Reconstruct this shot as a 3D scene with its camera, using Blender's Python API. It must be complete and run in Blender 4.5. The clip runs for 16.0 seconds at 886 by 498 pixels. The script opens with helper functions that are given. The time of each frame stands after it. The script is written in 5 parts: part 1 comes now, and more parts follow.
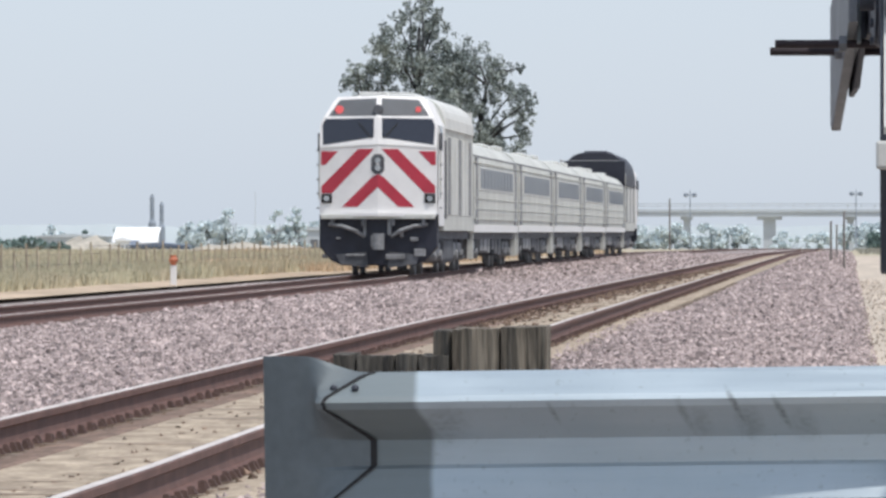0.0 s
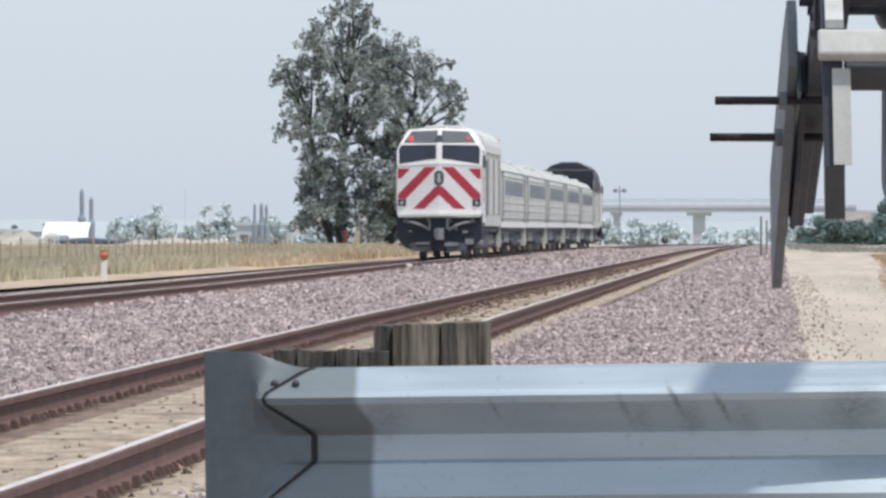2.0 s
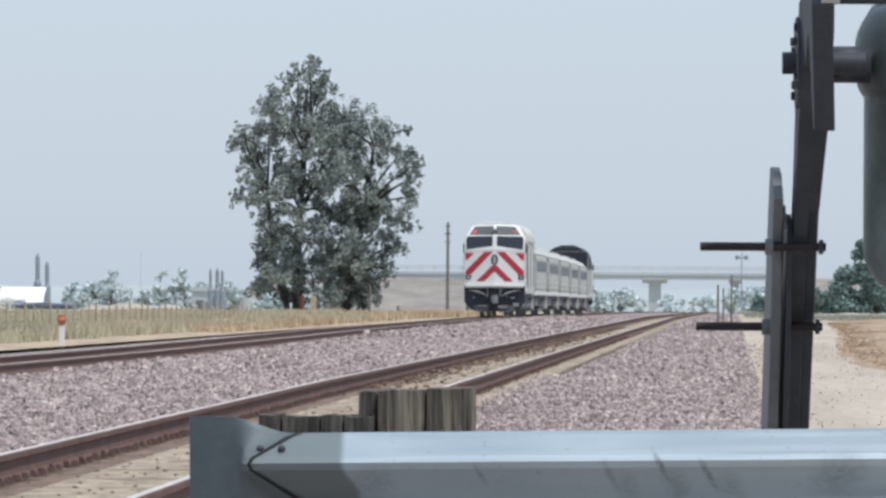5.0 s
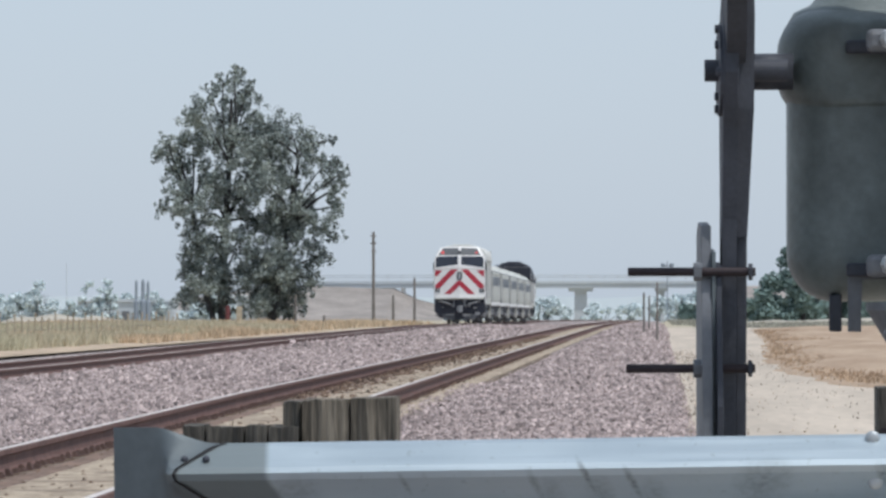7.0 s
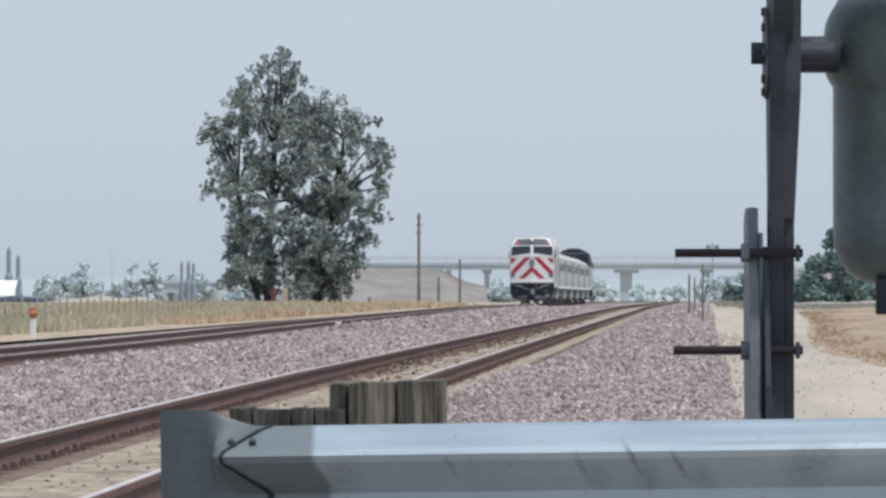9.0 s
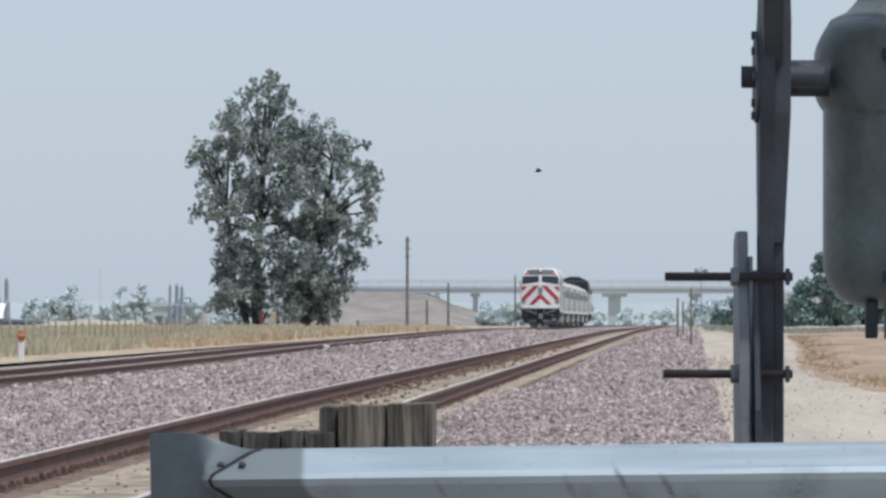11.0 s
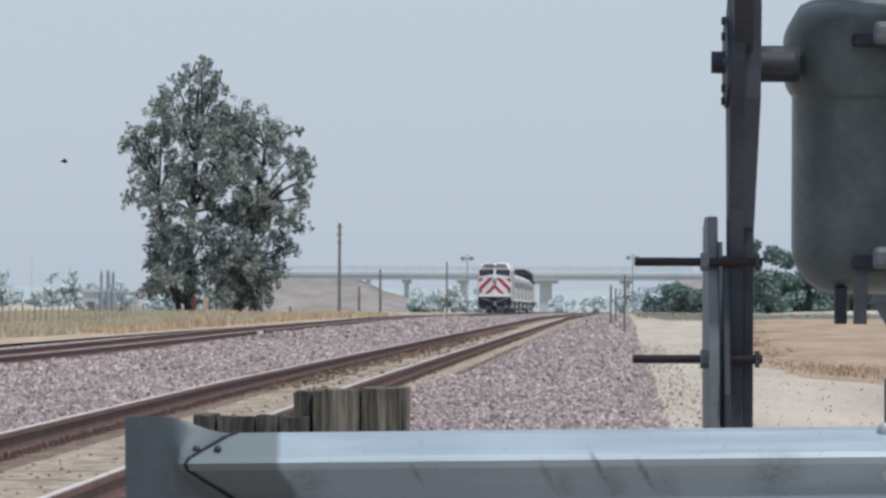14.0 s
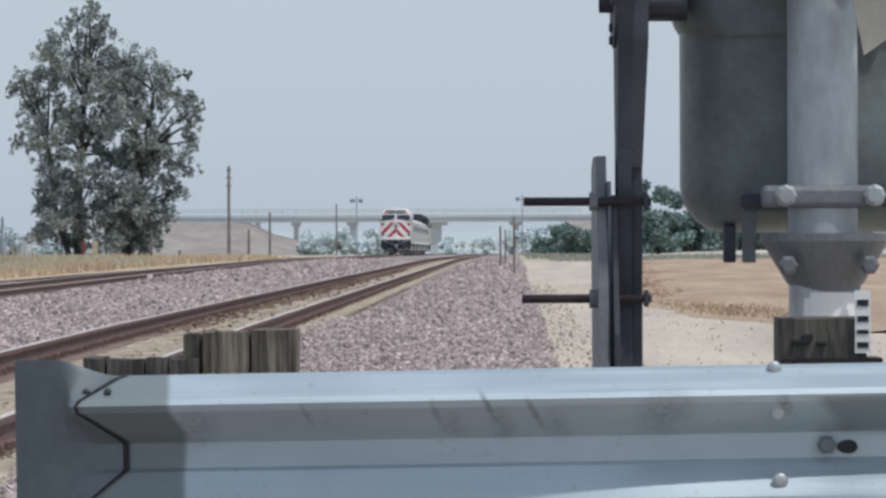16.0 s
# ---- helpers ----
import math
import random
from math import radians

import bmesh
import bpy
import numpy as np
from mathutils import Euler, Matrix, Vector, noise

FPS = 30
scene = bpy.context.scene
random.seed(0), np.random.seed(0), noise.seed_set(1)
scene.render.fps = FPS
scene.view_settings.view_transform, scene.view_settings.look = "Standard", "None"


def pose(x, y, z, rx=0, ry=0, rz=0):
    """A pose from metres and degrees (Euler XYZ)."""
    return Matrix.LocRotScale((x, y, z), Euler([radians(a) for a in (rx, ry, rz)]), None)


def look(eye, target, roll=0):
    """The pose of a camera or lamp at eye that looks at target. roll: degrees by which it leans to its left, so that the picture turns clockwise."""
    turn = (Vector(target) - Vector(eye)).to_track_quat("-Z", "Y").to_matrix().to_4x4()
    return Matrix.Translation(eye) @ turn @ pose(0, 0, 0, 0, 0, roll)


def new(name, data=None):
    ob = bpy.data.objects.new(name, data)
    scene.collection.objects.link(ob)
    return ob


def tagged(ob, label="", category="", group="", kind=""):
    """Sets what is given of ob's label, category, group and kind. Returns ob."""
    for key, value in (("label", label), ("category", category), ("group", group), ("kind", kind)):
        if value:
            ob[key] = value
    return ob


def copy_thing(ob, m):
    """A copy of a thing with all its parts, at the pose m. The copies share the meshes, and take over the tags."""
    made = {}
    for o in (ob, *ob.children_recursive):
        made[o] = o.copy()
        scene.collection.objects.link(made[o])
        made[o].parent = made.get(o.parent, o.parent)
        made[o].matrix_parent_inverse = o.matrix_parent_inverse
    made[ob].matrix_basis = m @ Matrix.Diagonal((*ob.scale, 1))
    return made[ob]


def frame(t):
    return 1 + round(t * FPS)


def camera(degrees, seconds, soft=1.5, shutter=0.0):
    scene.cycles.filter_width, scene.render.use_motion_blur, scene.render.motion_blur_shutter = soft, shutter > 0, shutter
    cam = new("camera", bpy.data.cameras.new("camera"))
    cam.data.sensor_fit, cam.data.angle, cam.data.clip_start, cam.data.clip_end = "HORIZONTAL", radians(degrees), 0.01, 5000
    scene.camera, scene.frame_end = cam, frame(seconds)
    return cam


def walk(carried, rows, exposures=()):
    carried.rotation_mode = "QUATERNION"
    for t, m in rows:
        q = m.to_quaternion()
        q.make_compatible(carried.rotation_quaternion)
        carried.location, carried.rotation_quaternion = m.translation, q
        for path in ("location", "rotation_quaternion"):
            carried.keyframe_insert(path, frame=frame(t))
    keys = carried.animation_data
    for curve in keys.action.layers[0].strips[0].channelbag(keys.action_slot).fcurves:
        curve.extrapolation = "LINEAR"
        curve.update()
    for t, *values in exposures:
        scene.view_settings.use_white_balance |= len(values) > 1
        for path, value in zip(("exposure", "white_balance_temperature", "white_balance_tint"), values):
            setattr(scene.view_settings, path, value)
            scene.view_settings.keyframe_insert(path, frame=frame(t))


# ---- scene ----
cam = camera(7.8, 16.0, soft=2.8)
PATH = [
    (0, -0.0, 1.15, 89.8744, 0.0, 3.5622),
    (0.5, 0.0027, 1.1506, 89.8294, -0.177, 2.9725),
    (1, -0.0044, 1.1503, 89.6987, -0.194, 2.7666),
    (1.5, -0.0124, 1.1529, 89.8146, 0.045, 2.8056),
    (2, -0.0208, 1.1501, 89.8339, 0.051, 2.9423),
    (2.5, -0.0305, 1.148, 89.9186, 0.182, 2.7787),
    (3, -0.0319, 1.1482, 90.1679, 0.213, 2.4825),
    (5.5, -0.0838, 1.149, 90.4576, 0.319, 2.5569),
    (6, -0.0814, 1.1493, 90.5415, 0.389, 2.3778),
    (6.5, -0.0784, 1.1493, 90.6469, 0.24, 1.9876),
    (7, -0.0742, 1.1485, 90.5054, -0.043, 1.8977),
    (7.5, -0.0718, 1.1513, 90.4427, -0.119, 2.0099),
    (8, -0.0727, 1.1511, 90.2663, -0.129, 2.2668),
    (10.5, -0.0806, 1.1514, 90.5304, 0.077, 2.2404),
    (11, -0.0796, 1.1505, 90.5496, 0.072, 2.1957),
    (11.5, -0.0769, 1.1502, 90.5524, 0.174, 1.9403),
    (12, -0.0789, 1.1529, 90.4284, 0.152, 1.9281),
    (12.5, -0.097, 1.1508, 90.351, 0.343, 1.6014),
    (13, -0.1284, 1.1488, 90.458, -0.018, 1.5019),
    (13.5, -0.1545, 1.1459, 90.382, 0.014, 1.7485),
    (14, -0.1633, 1.1461, 90.4326, 0.198, 1.5888),
    (14.5, -0.1696, 1.1444, 90.3468, -0.117, 1.4572),
    (15, -0.1693, 1.144, 90.1438, 0.133, 1.3992),
    (15.5, -0.1679, 1.1441, 90.0059, -0.167, 0.9933),
    (16, -0.1622, 1.1438, 89.9219, -0.2, 0.6143),
]
walk(cam, [(t, pose(x, 0, z, rx, 0, rz) @ pose(0, 0, 0, 0, 0, roll)) for t, x, z, rx, roll, rz in PATH],
     [(0, 0.30, 6350, 13), (3.2, 0.26, 6300, 13), (5.3, 0.17, 6190, 11), (6.4, 0.11, 6170, 11), (10, 0.05, 6150, 11), (16, -0.02, 6150, 11)])

# ---- light: hazy midday sun from behind the camera's right shoulder ----
world = bpy.data.worlds.new("world")
scene.world = world
world.use_nodes = True
wn = world.node_tree.nodes
sky = wn.new("ShaderNodeTexSky")
sky.sky_type = 'NISHITA'
sky.sun_disc = False
sky.sun_elevation = radians(64.5)
sky.sun_rotation = radians(140)
sky.air_density = 1.0
sky.dust_density = 1.0
sky.ozone_density = 1.5
wn["Background"].inputs[1].default_value = 0.10
haze = wn.new("ShaderNodeMix")          # smoky haze evens the sky out
haze.data_type = 'RGBA'
haze.inputs["Factor"].default_value = 0.72
haze.inputs["B"].default_value = (5.55, 6.32, 7.2, 1)
world.node_tree.links.new(sky.outputs[0], haze.inputs["A"])
world.node_tree.links.new(haze.outputs["Result"], wn["Background"].inputs[0])
sun = new("sun", bpy.data.lights.new("sun", 'SUN'))
sun.data.energy = 2.55
sun.data.angle = radians(1.5)
sun.data.color = (1.0, 0.95, 0.87)
sun.matrix_world = look((0, 0, 50), (-33, 26, 50 - 88))


# ---- materials ----
def material(name, colour, rough=0.7, metal=0.0, var=0.25, scale=6.0, fine=60.0, bump=0.15, tint=None, island=0.0, rnd=0.0, spec=0.5, dist=0.01, stretch=1.0, tall=1.0):
    m = bpy.data.materials.new(name)
    m.use_nodes = True
    nt = m.node_tree
    n, l = nt.nodes, nt.links
    b = n["Principled BSDF"]
    b.inputs["Roughness"].default_value = rough
    b.inputs["Metallic"].default_value = metal
    b.inputs["Specular IOR Level"].default_value = spec
    tc = n.new("ShaderNodeTexCoord")
    n1 = n.new("ShaderNodeTexNoise")
    n1.inputs["Scale"].default_value = scale
    n1.inputs["Detail"].default_value = 6
    n2 = n.new("ShaderNodeTexNoise")
    n2.inputs["Scale"].default_value = fine
    n2.inputs["Detail"].default_value = 4
    mp = n.new("ShaderNodeMapping")
    mp.inputs["Scale"].default_value = (1, stretch, tall)
    l.new(tc.outputs["Object"], mp.inputs["Vector"])
    l.new(mp.outputs["Vector"], n1.inputs["Vector"])
    l.new(mp.outputs["Vector"], n2.inputs["Vector"])
    r1 = n.new("ShaderNodeValToRGB")
    r1.color_ramp.elements[0].position, r1.color_ramp.elements[1].position = 0.3, 0.7
    dark = [c * (1 - var) for c in colour]
    light = list(tint) if tint else [min(1, c * (1 + var)) for c in colour]
    r1.color_ramp.elements[0].color = (*dark, 1)
    r1.color_ramp.elements[1].color = (*light, 1)
    l.new(n1.outputs["Fac"], r1.inputs["Fac"])
    mix = n.new("ShaderNodeMix")
    mix.data_type, mix.blend_type = 'RGBA', 'MULTIPLY'
    mix.inputs["Factor"].default_value = 1.0
    r2 = n.new("ShaderNodeMapRange")
    r2.inputs["From Min"].default_value, r2.inputs["From Max"].default_value = 0.3, 0.7
    r2.inputs["To Min"].default_value, r2.inputs["To Max"].default_value = 1 - var * 0.6, 1 + var * 0.3
    l.new(n2.outputs["Fac"], r2.inputs["Value"])
    l.new(r1.outputs["Color"], mix.inputs["A"])
    l.new(r2.outputs["Result"], mix.inputs["B"])
    last = mix.outputs["Result"]
    if island or rnd:
        src = n.new("ShaderNodeNewGeometry").outputs["Random Per Island"] if island else n.new("ShaderNodeObjectInfo").outputs["Random"]
        amount = island or rnd
        r3 = n.new("ShaderNodeMapRange")
        r3.inputs["To Min"].default_value, r3.inputs["To Max"].default_value = 1 - amount, 1 + amount
        l.new(src, r3.inputs["Value"])
        m2 = n.new("ShaderNodeMix")
        m2.data_type, m2.blend_type = 'RGBA', 'MULTIPLY'
        m2.inputs["Factor"].default_value = 1.0
        l.new(last, m2.inputs["A"])
        l.new(r3.outputs["Result"], m2.inputs["B"])
        last = m2.outputs["Result"]
    l.new(last, b.inputs["Base Color"])
    if bump:
        bp = n.new("ShaderNodeBump")
        bp.inputs["Strength"].default_value = bump
        bp.inputs["Distance"].default_value = dist
        l.new(n2.outputs["Fac"], bp.inputs["Height"])
        l.new(bp.outputs["Normal"], b.inputs["Normal"])
    return m


M_BALLAST = material("ballast_stone", (0.385, 0.315, 0.298), 0.9, var=0.3, scale=3, fine=14, bump=0.6, island=0.5, dist=0.02)
M_BALLAST_BED = material("ballast_bed", (0.31, 0.265, 0.25), 0.95, var=0.4, scale=9, fine=17, bump=1.0, dist=0.05)
M_SAND = material("tie_sand", (0.425, 0.335, 0.24), 0.95, var=0.45, scale=5, fine=26, bump=0.5, dist=0.02, stretch=0.4, tint=(0.53, 0.435, 0.325))
M_DUST = material("rust_dust", (0.20, 0.135, 0.10), 0.95, var=0.45, scale=5, fine=24, bump=0.5, dist=0.02, stretch=0.35)
M_DEBRIS = material("brown_debris", (0.16, 0.11, 0.08), 0.95, var=0.3, island=0.5)
M_DIRT = material("dirt_road", (0.49, 0.42, 0.34), 0.95, var=0.17, scale=0.8, fine=9, bump=0.1, dist=0.02, stretch=0.06)
M_DRYBANK = material("dry_bank", (0.37, 0.25, 0.16), 0.95, var=0.18, scale=0.9, fine=6, bump=0.3, dist=0.05, tint=(0.46, 0.345, 0.24), stretch=0.08)
M_VERGE = material("sandy_verge", (0.45, 0.35, 0.25), 0.95, var=0.2, scale=0.8, fine=6, bump=0.3, dist=0.03, stretch=0.2)
M_FIELD = material("dry_field", (0.46, 0.38, 0.275), 0.95, var=0.15, scale=0.06, fine=1.5, bump=0.3, tint=(0.44, 0.41, 0.29), dist=0.1, stretch=0.2)
M_GRASS = material("dry_grass", (0.60, 0.51, 0.37), 0.9, var=0.15, scale=0.08, fine=3, bump=0.0, tint=(0.51, 0.48, 0.33), island=0.2)
M_GOLD = material("golden_grass", (0.56, 0.43, 0.29), 0.9, var=0.2, scale=0.12, fine=3, bump=0.0, island=0.3)
M_RAIL = material("rusty_rail", (0.135, 0.070, 0.056), 0.75, var=0.25, scale=4, fine=60, bump=0.2)
M_RAILTOP = material("worn_rail_head", (0.58, 0.54, 0.51), 0.6, metal=0.0, var=0.15, scale=3, fine=40, bump=0.05, spec=0.25)
M_CLIP = material("rusty_clip", (0.10, 0.06, 0.05), 0.8, var=0.3, bump=0.2)
M_TIE = material("weathered_tie", (0.24, 0.19, 0.145), 0.95, var=0.35, scale=3, fine=25, bump=0.5, rnd=0.25)
M_GALVD = material("dull_galvanised_steel", (0.14, 0.165, 0.175), 0.55, metal=0.35, var=0.14, scale=5, fine=40, bump=0.05)
M_WOOD = material("weathered_timber", (0.20, 0.165, 0.125), 0.9, var=0.75, scale=30, fine=120, bump=0.9, tall=0.09, tint=(0.28, 0.24, 0.185))
# dark timber; on the first post's side and low blocks it paints shade
M_WOODD = material("dark_timber", (0.095, 0.085, 0.072), 0.9, var=0.7, scale=26, fine=95, bump=0.9, tall=0.15, tint=(0.16, 0.145, 0.12))
M_CAST = material("dark_cast_steel", (0.056, 0.062, 0.078), 0.6, metal=0.3, var=0.2, scale=9, fine=80, bump=0.15)
M_PLATE = material("grey_plate_steel", (0.17, 0.18, 0.195), 0.55, metal=0.3, var=0.2, scale=8, fine=60, bump=0.1)
M_ARMPAINT = material("pale_grey_paint", (0.52, 0.52, 0.49), 0.6, var=0.1, scale=10, fine=80, bump=0.05)
M_ROD = material("dark_rod", (0.035, 0.026, 0.03), 0.6, metal=0.4, var=0.3, scale=20, fine=200, bump=0.2)
M_HOUSING = material("gate_housing_paint", (0.15, 0.178, 0.176), 0.5, metal=0.1, var=0.24, scale=7, fine=45, bump=0.2)
M_MAST = material("aluminium_mast", (0.43, 0.46, 0.475), 0.5, metal=0.45, var=0.2, scale=6, fine=40, bump=0.15, tall=0.5)
M_SHEDWHITE = material("white_cladding", (0.86, 0.87, 0.87), 0.6, var=0.04, scale=0.2, fine=2, bump=0.0)
M_WHITE = material("white_paint", (0.78, 0.77, 0.75), 0.45, var=0.05, scale=2, fine=20, bump=0.02)
M_RED = material("red_stripe_paint", (0.44, 0.035, 0.06), 0.45, var=0.08, scale=2, fine=20, bump=0.02)
M_SILVER = material("silver_car_body", (0.565, 0.57, 0.525), 0.55, metal=0.15, var=0.14, scale=0.7, fine=9, bump=0.05)
M_ROOFGREY = material("car_roof_grey", (0.60, 0.605, 0.575), 0.6, var=0.1, scale=0.7, fine=9, bump=0.05)
M_DARKBLUE = material("dark_pilot_paint", (0.018, 0.02, 0.032), 0.55, var=0.25, scale=3, fine=20, bump=0.1)
M_UNDER = material("dusty_underframe", (0.10, 0.105, 0.115), 0.8, var=0.4, scale=2, fine=10, bump=0.2)
M_TRUCK = material("dusty_truck_steel", (0.25, 0.255, 0.26), 0.8, var=0.3, scale=2, fine=10, bump=0.2)
M_GLASS = material("dark_glass", (0.03, 0.035, 0.05), 0.08, var=0.05, bump=0.0, spec=0.6)
M_CARGLASS = material("tinted_car_glass", (0.075, 0.09, 0.12), 0.3, var=0.1, bump=0.0, spec=0.3)
M_BLACK = material("black_rubber", (0.015, 0.015, 0.017), 0.7, var=0.2, bump=0.1)
# grey-green leaf, lifted in tone to stand for haze at the tree's distance
M_LEAF = material("hazed_eucalyptus_leaf", (0.235, 0.287, 0.287), 0.5, var=0.4, scale=0.3, fine=4, bump=0.0, tint=(0.335, 0.375, 0.335), island=0.6)
M_BARK = material("eucalyptus_bark", (0.058, 0.056, 0.058), 0.9, var=0.35, scale=1.5, fine=8, bump=0.4)
# green lightened and blued so the colour carries the haze
M_BUSH = material("hazed_bush_leaf", (0.215, 0.295, 0.275), 0.95, var=0.2, scale=0.3, fine=4, bump=0.0, island=0.2, spec=0.1)
# paler and bluer than bare concrete: distance haze is in the colour
M_CONC = material("hazed_concrete", (0.52, 0.56, 0.59), 0.9, var=0.08, scale=0.1, fine=1, bump=0.05)
M_FENCE = material("pale_fence_wood", (0.44, 0.37, 0.275), 0.9, var=0.25, scale=1, fine=8, bump=0.2)
M_POLE = material("weathered_pole_wood", (0.20, 0.18, 0.165), 0.9, var=0.25, scale=1, fine=8, bump=0.2)


def beam_steel(name):
    """Galvanised steel of the guardrail: bluish sheet, a darker, rougher stretch near each joint and soft diagonal
    scuffs.
    """
    m = bpy.data.materials.new(name)
    m.use_nodes = True
    n, l = m.node_tree.nodes, m.node_tree.links
    b = n["Principled BSDF"]
    b.inputs["Metallic"].default_value = 0.5
    tc = n.new("ShaderNodeTexCoord")
    sep = n.new("ShaderNodeSeparateXYZ")
    l.new(tc.outputs["Object"], sep.inputs[0])

    def noise_at(scale, detail, sx=1.0, sz=1.0):
        mp = n.new("ShaderNodeMapping")
        mp.inputs["Scale"].default_value = (sx, 1, sz)
        t = n.new("ShaderNodeTexNoise")
        t.inputs["Scale"].default_value, t.inputs["Detail"].default_value = scale, detail
        l.new(tc.outputs["Object"], mp.inputs["Vector"])
        l.new(mp.outputs["Vector"], t.inputs["Vector"])
        return t.outputs["Fac"]

    def calc(op, a, c):
        q = n.new("ShaderNodeMath")
        q.operation = op
        for i, v in enumerate((a, c)):
            if isinstance(v, (int, float)):
                q.inputs[i].default_value = v
            else:
                l.new(v, q.inputs[i])
        return q.outputs[0]

    def ramp(v, a0, a1, b0, b1):
        q = n.new("ShaderNodeMapRange")
        q.interpolation_type = 'SMOOTHSTEP'
        for i, k in enumerate((a0, a1, b0, b1)):
            q.inputs[i + 1].default_value = k
        l.new(v, q.inputs[0])
        return q.outputs[0]

    x, z = sep.outputs["X"], sep.outputs["Z"]
    cloud, speck, streak = noise_at(4.0, 6), noise_at(70, 4), noise_at(9, 5, 0.35, 6.0)
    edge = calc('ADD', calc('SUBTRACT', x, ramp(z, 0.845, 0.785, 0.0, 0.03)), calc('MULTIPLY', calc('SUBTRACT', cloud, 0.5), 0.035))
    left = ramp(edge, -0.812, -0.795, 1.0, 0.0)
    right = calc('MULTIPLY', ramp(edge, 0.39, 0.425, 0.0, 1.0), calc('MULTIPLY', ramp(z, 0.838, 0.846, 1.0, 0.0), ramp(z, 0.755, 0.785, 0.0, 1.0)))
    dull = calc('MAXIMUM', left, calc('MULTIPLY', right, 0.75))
    marks = None
    for cx, cz, w, h, k in ((-0.545, 0.822, 0.007, 0.03, 0.6), (-0.30, 0.815, 0.010, 0.045, 0.6), (-0.205, 0.83, 0.008, 0.05, 1.0), (-0.12, 0.818, 0.009, 0.045, 0.8), (-0.18, 0.80, 0.03, 0.045, 0.45),
                            (-0.27, 0.80, 0.025, 0.04, 0.35), (-0.08, 0.795, 0.03, 0.04, 0.35), (0.12, 0.815, 0.07, 0.05, 0.5), (0.345, 0.828, 0.015, 0.03, 0.8), (0.42, 0.745, 0.035, 0.03, 0.7), (-0.75, 0.80, 0.06, 0.05, 0.4)):
        mp = n.new("ShaderNodeMapping")
        mp.vector_type = 'TEXTURE'
        mp.inputs["Location"].default_value = (cx, GY, cz)
        mp.inputs["Rotation"].default_value = (0, radians(-28), 0)
        mp.inputs["Scale"].default_value = (w, 1.0, h)
        g = n.new("ShaderNodeTexGradient")
        g.gradient_type = 'SPHERICAL'
        l.new(tc.outputs["Object"], mp.inputs["Vector"])
        l.new(mp.outputs["Vector"], g.inputs["Vector"])
        v = calc('MULTIPLY', g.outputs["Fac"], k)
        marks = v if marks is None else calc('MAXIMUM', marks, v)
    marks = calc('MULTIPLY', marks, ramp(speck, 0.35, 0.6, 0.55, 1.3))
    tone = n.new("ShaderNodeValToRGB")
    tone.color_ramp.elements[0].position, tone.color_ramp.elements[1].position = 0.3, 0.7
    tone.color_ramp.elements[0].color, tone.color_ramp.elements[1].color = (0.37, 0.44, 0.48, 1), (0.465, 0.54, 0.585, 1)
    l.new(calc('ADD', calc('MULTIPLY', cloud, 0.55), calc('MULTIPLY', streak, 0.45)), tone.inputs["Fac"])
    last = tone.outputs["Color"]
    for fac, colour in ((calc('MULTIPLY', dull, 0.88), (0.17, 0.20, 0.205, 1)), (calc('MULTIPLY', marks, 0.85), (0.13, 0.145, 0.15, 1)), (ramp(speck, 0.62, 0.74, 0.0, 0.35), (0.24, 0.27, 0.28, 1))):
        mix = n.new("ShaderNodeMix")
        mix.data_type = 'RGBA'
        l.new(fac, mix.inputs["Factor"])
        l.new(last, mix.inputs["A"])
        mix.inputs["B"].default_value = colour
        last = mix.outputs["Result"]
    l.new(last, b.inputs["Base Color"])
    l.new(calc('ADD', ramp(streak, 0.3, 0.7, 0.36, 0.5), calc('MULTIPLY', dull, 0.12)), b.inputs["Roughness"])
    bp = n.new("ShaderNodeBump")
    bp.inputs["Strength"].default_value, bp.inputs["Distance"].default_value = 0.06, 0.01
    l.new(streak, bp.inputs["Height"])
    l.new(bp.outputs["Normal"], b.inputs["Normal"])
    return m


# ---- small builders ----
def part(name, bm, mat, parent=None, label="", smooth=False):
    me = bpy.data.meshes.new(name)
    bmesh.ops.recalc_face_normals(bm, faces=bm.faces[:])
    bm.to_mesh(me)
    bm.free()
    me.materials.append(mat)
    if smooth:
        for p in me.polygons:
            p.use_smooth = True
    ob = new(name, me)
    if parent:
        ob.parent = parent
    if label:
        tagged(ob, label)
    return ob


def thing(name, label, category, at=(0, 0, 0), group="", kind=""):
    ob = new(name)
    ob.empty_display_size = 0.1
    ob.location = at
    return tagged(ob, label, category, group, kind)


def B():
    return bmesh.new()


def box(bm, x0, x1, y0, y1, z0, z1, bevel=0.0, m=None):
    vs = [bm.verts.new((x, y, z)) for x in (x0, x1) for y in (y0, y1) for z in (z0, z1)]
    fs = [bm.faces.new([vs[i] for i in q]) for q in ((0, 1, 3, 2), (4, 6, 7, 5), (0, 4, 5, 1), (2, 3, 7, 6), (0, 2, 6, 4), (1, 5, 7, 3))]
    if m:
        for v in vs:
            v.co = m @ v.co
    if bevel:
        es = list({e for f in fs for e in f.edges})
        bmesh.ops.bevel(bm, geom=es, offset=bevel, segments=2, profile=0.5, affect='EDGES')
    return bm


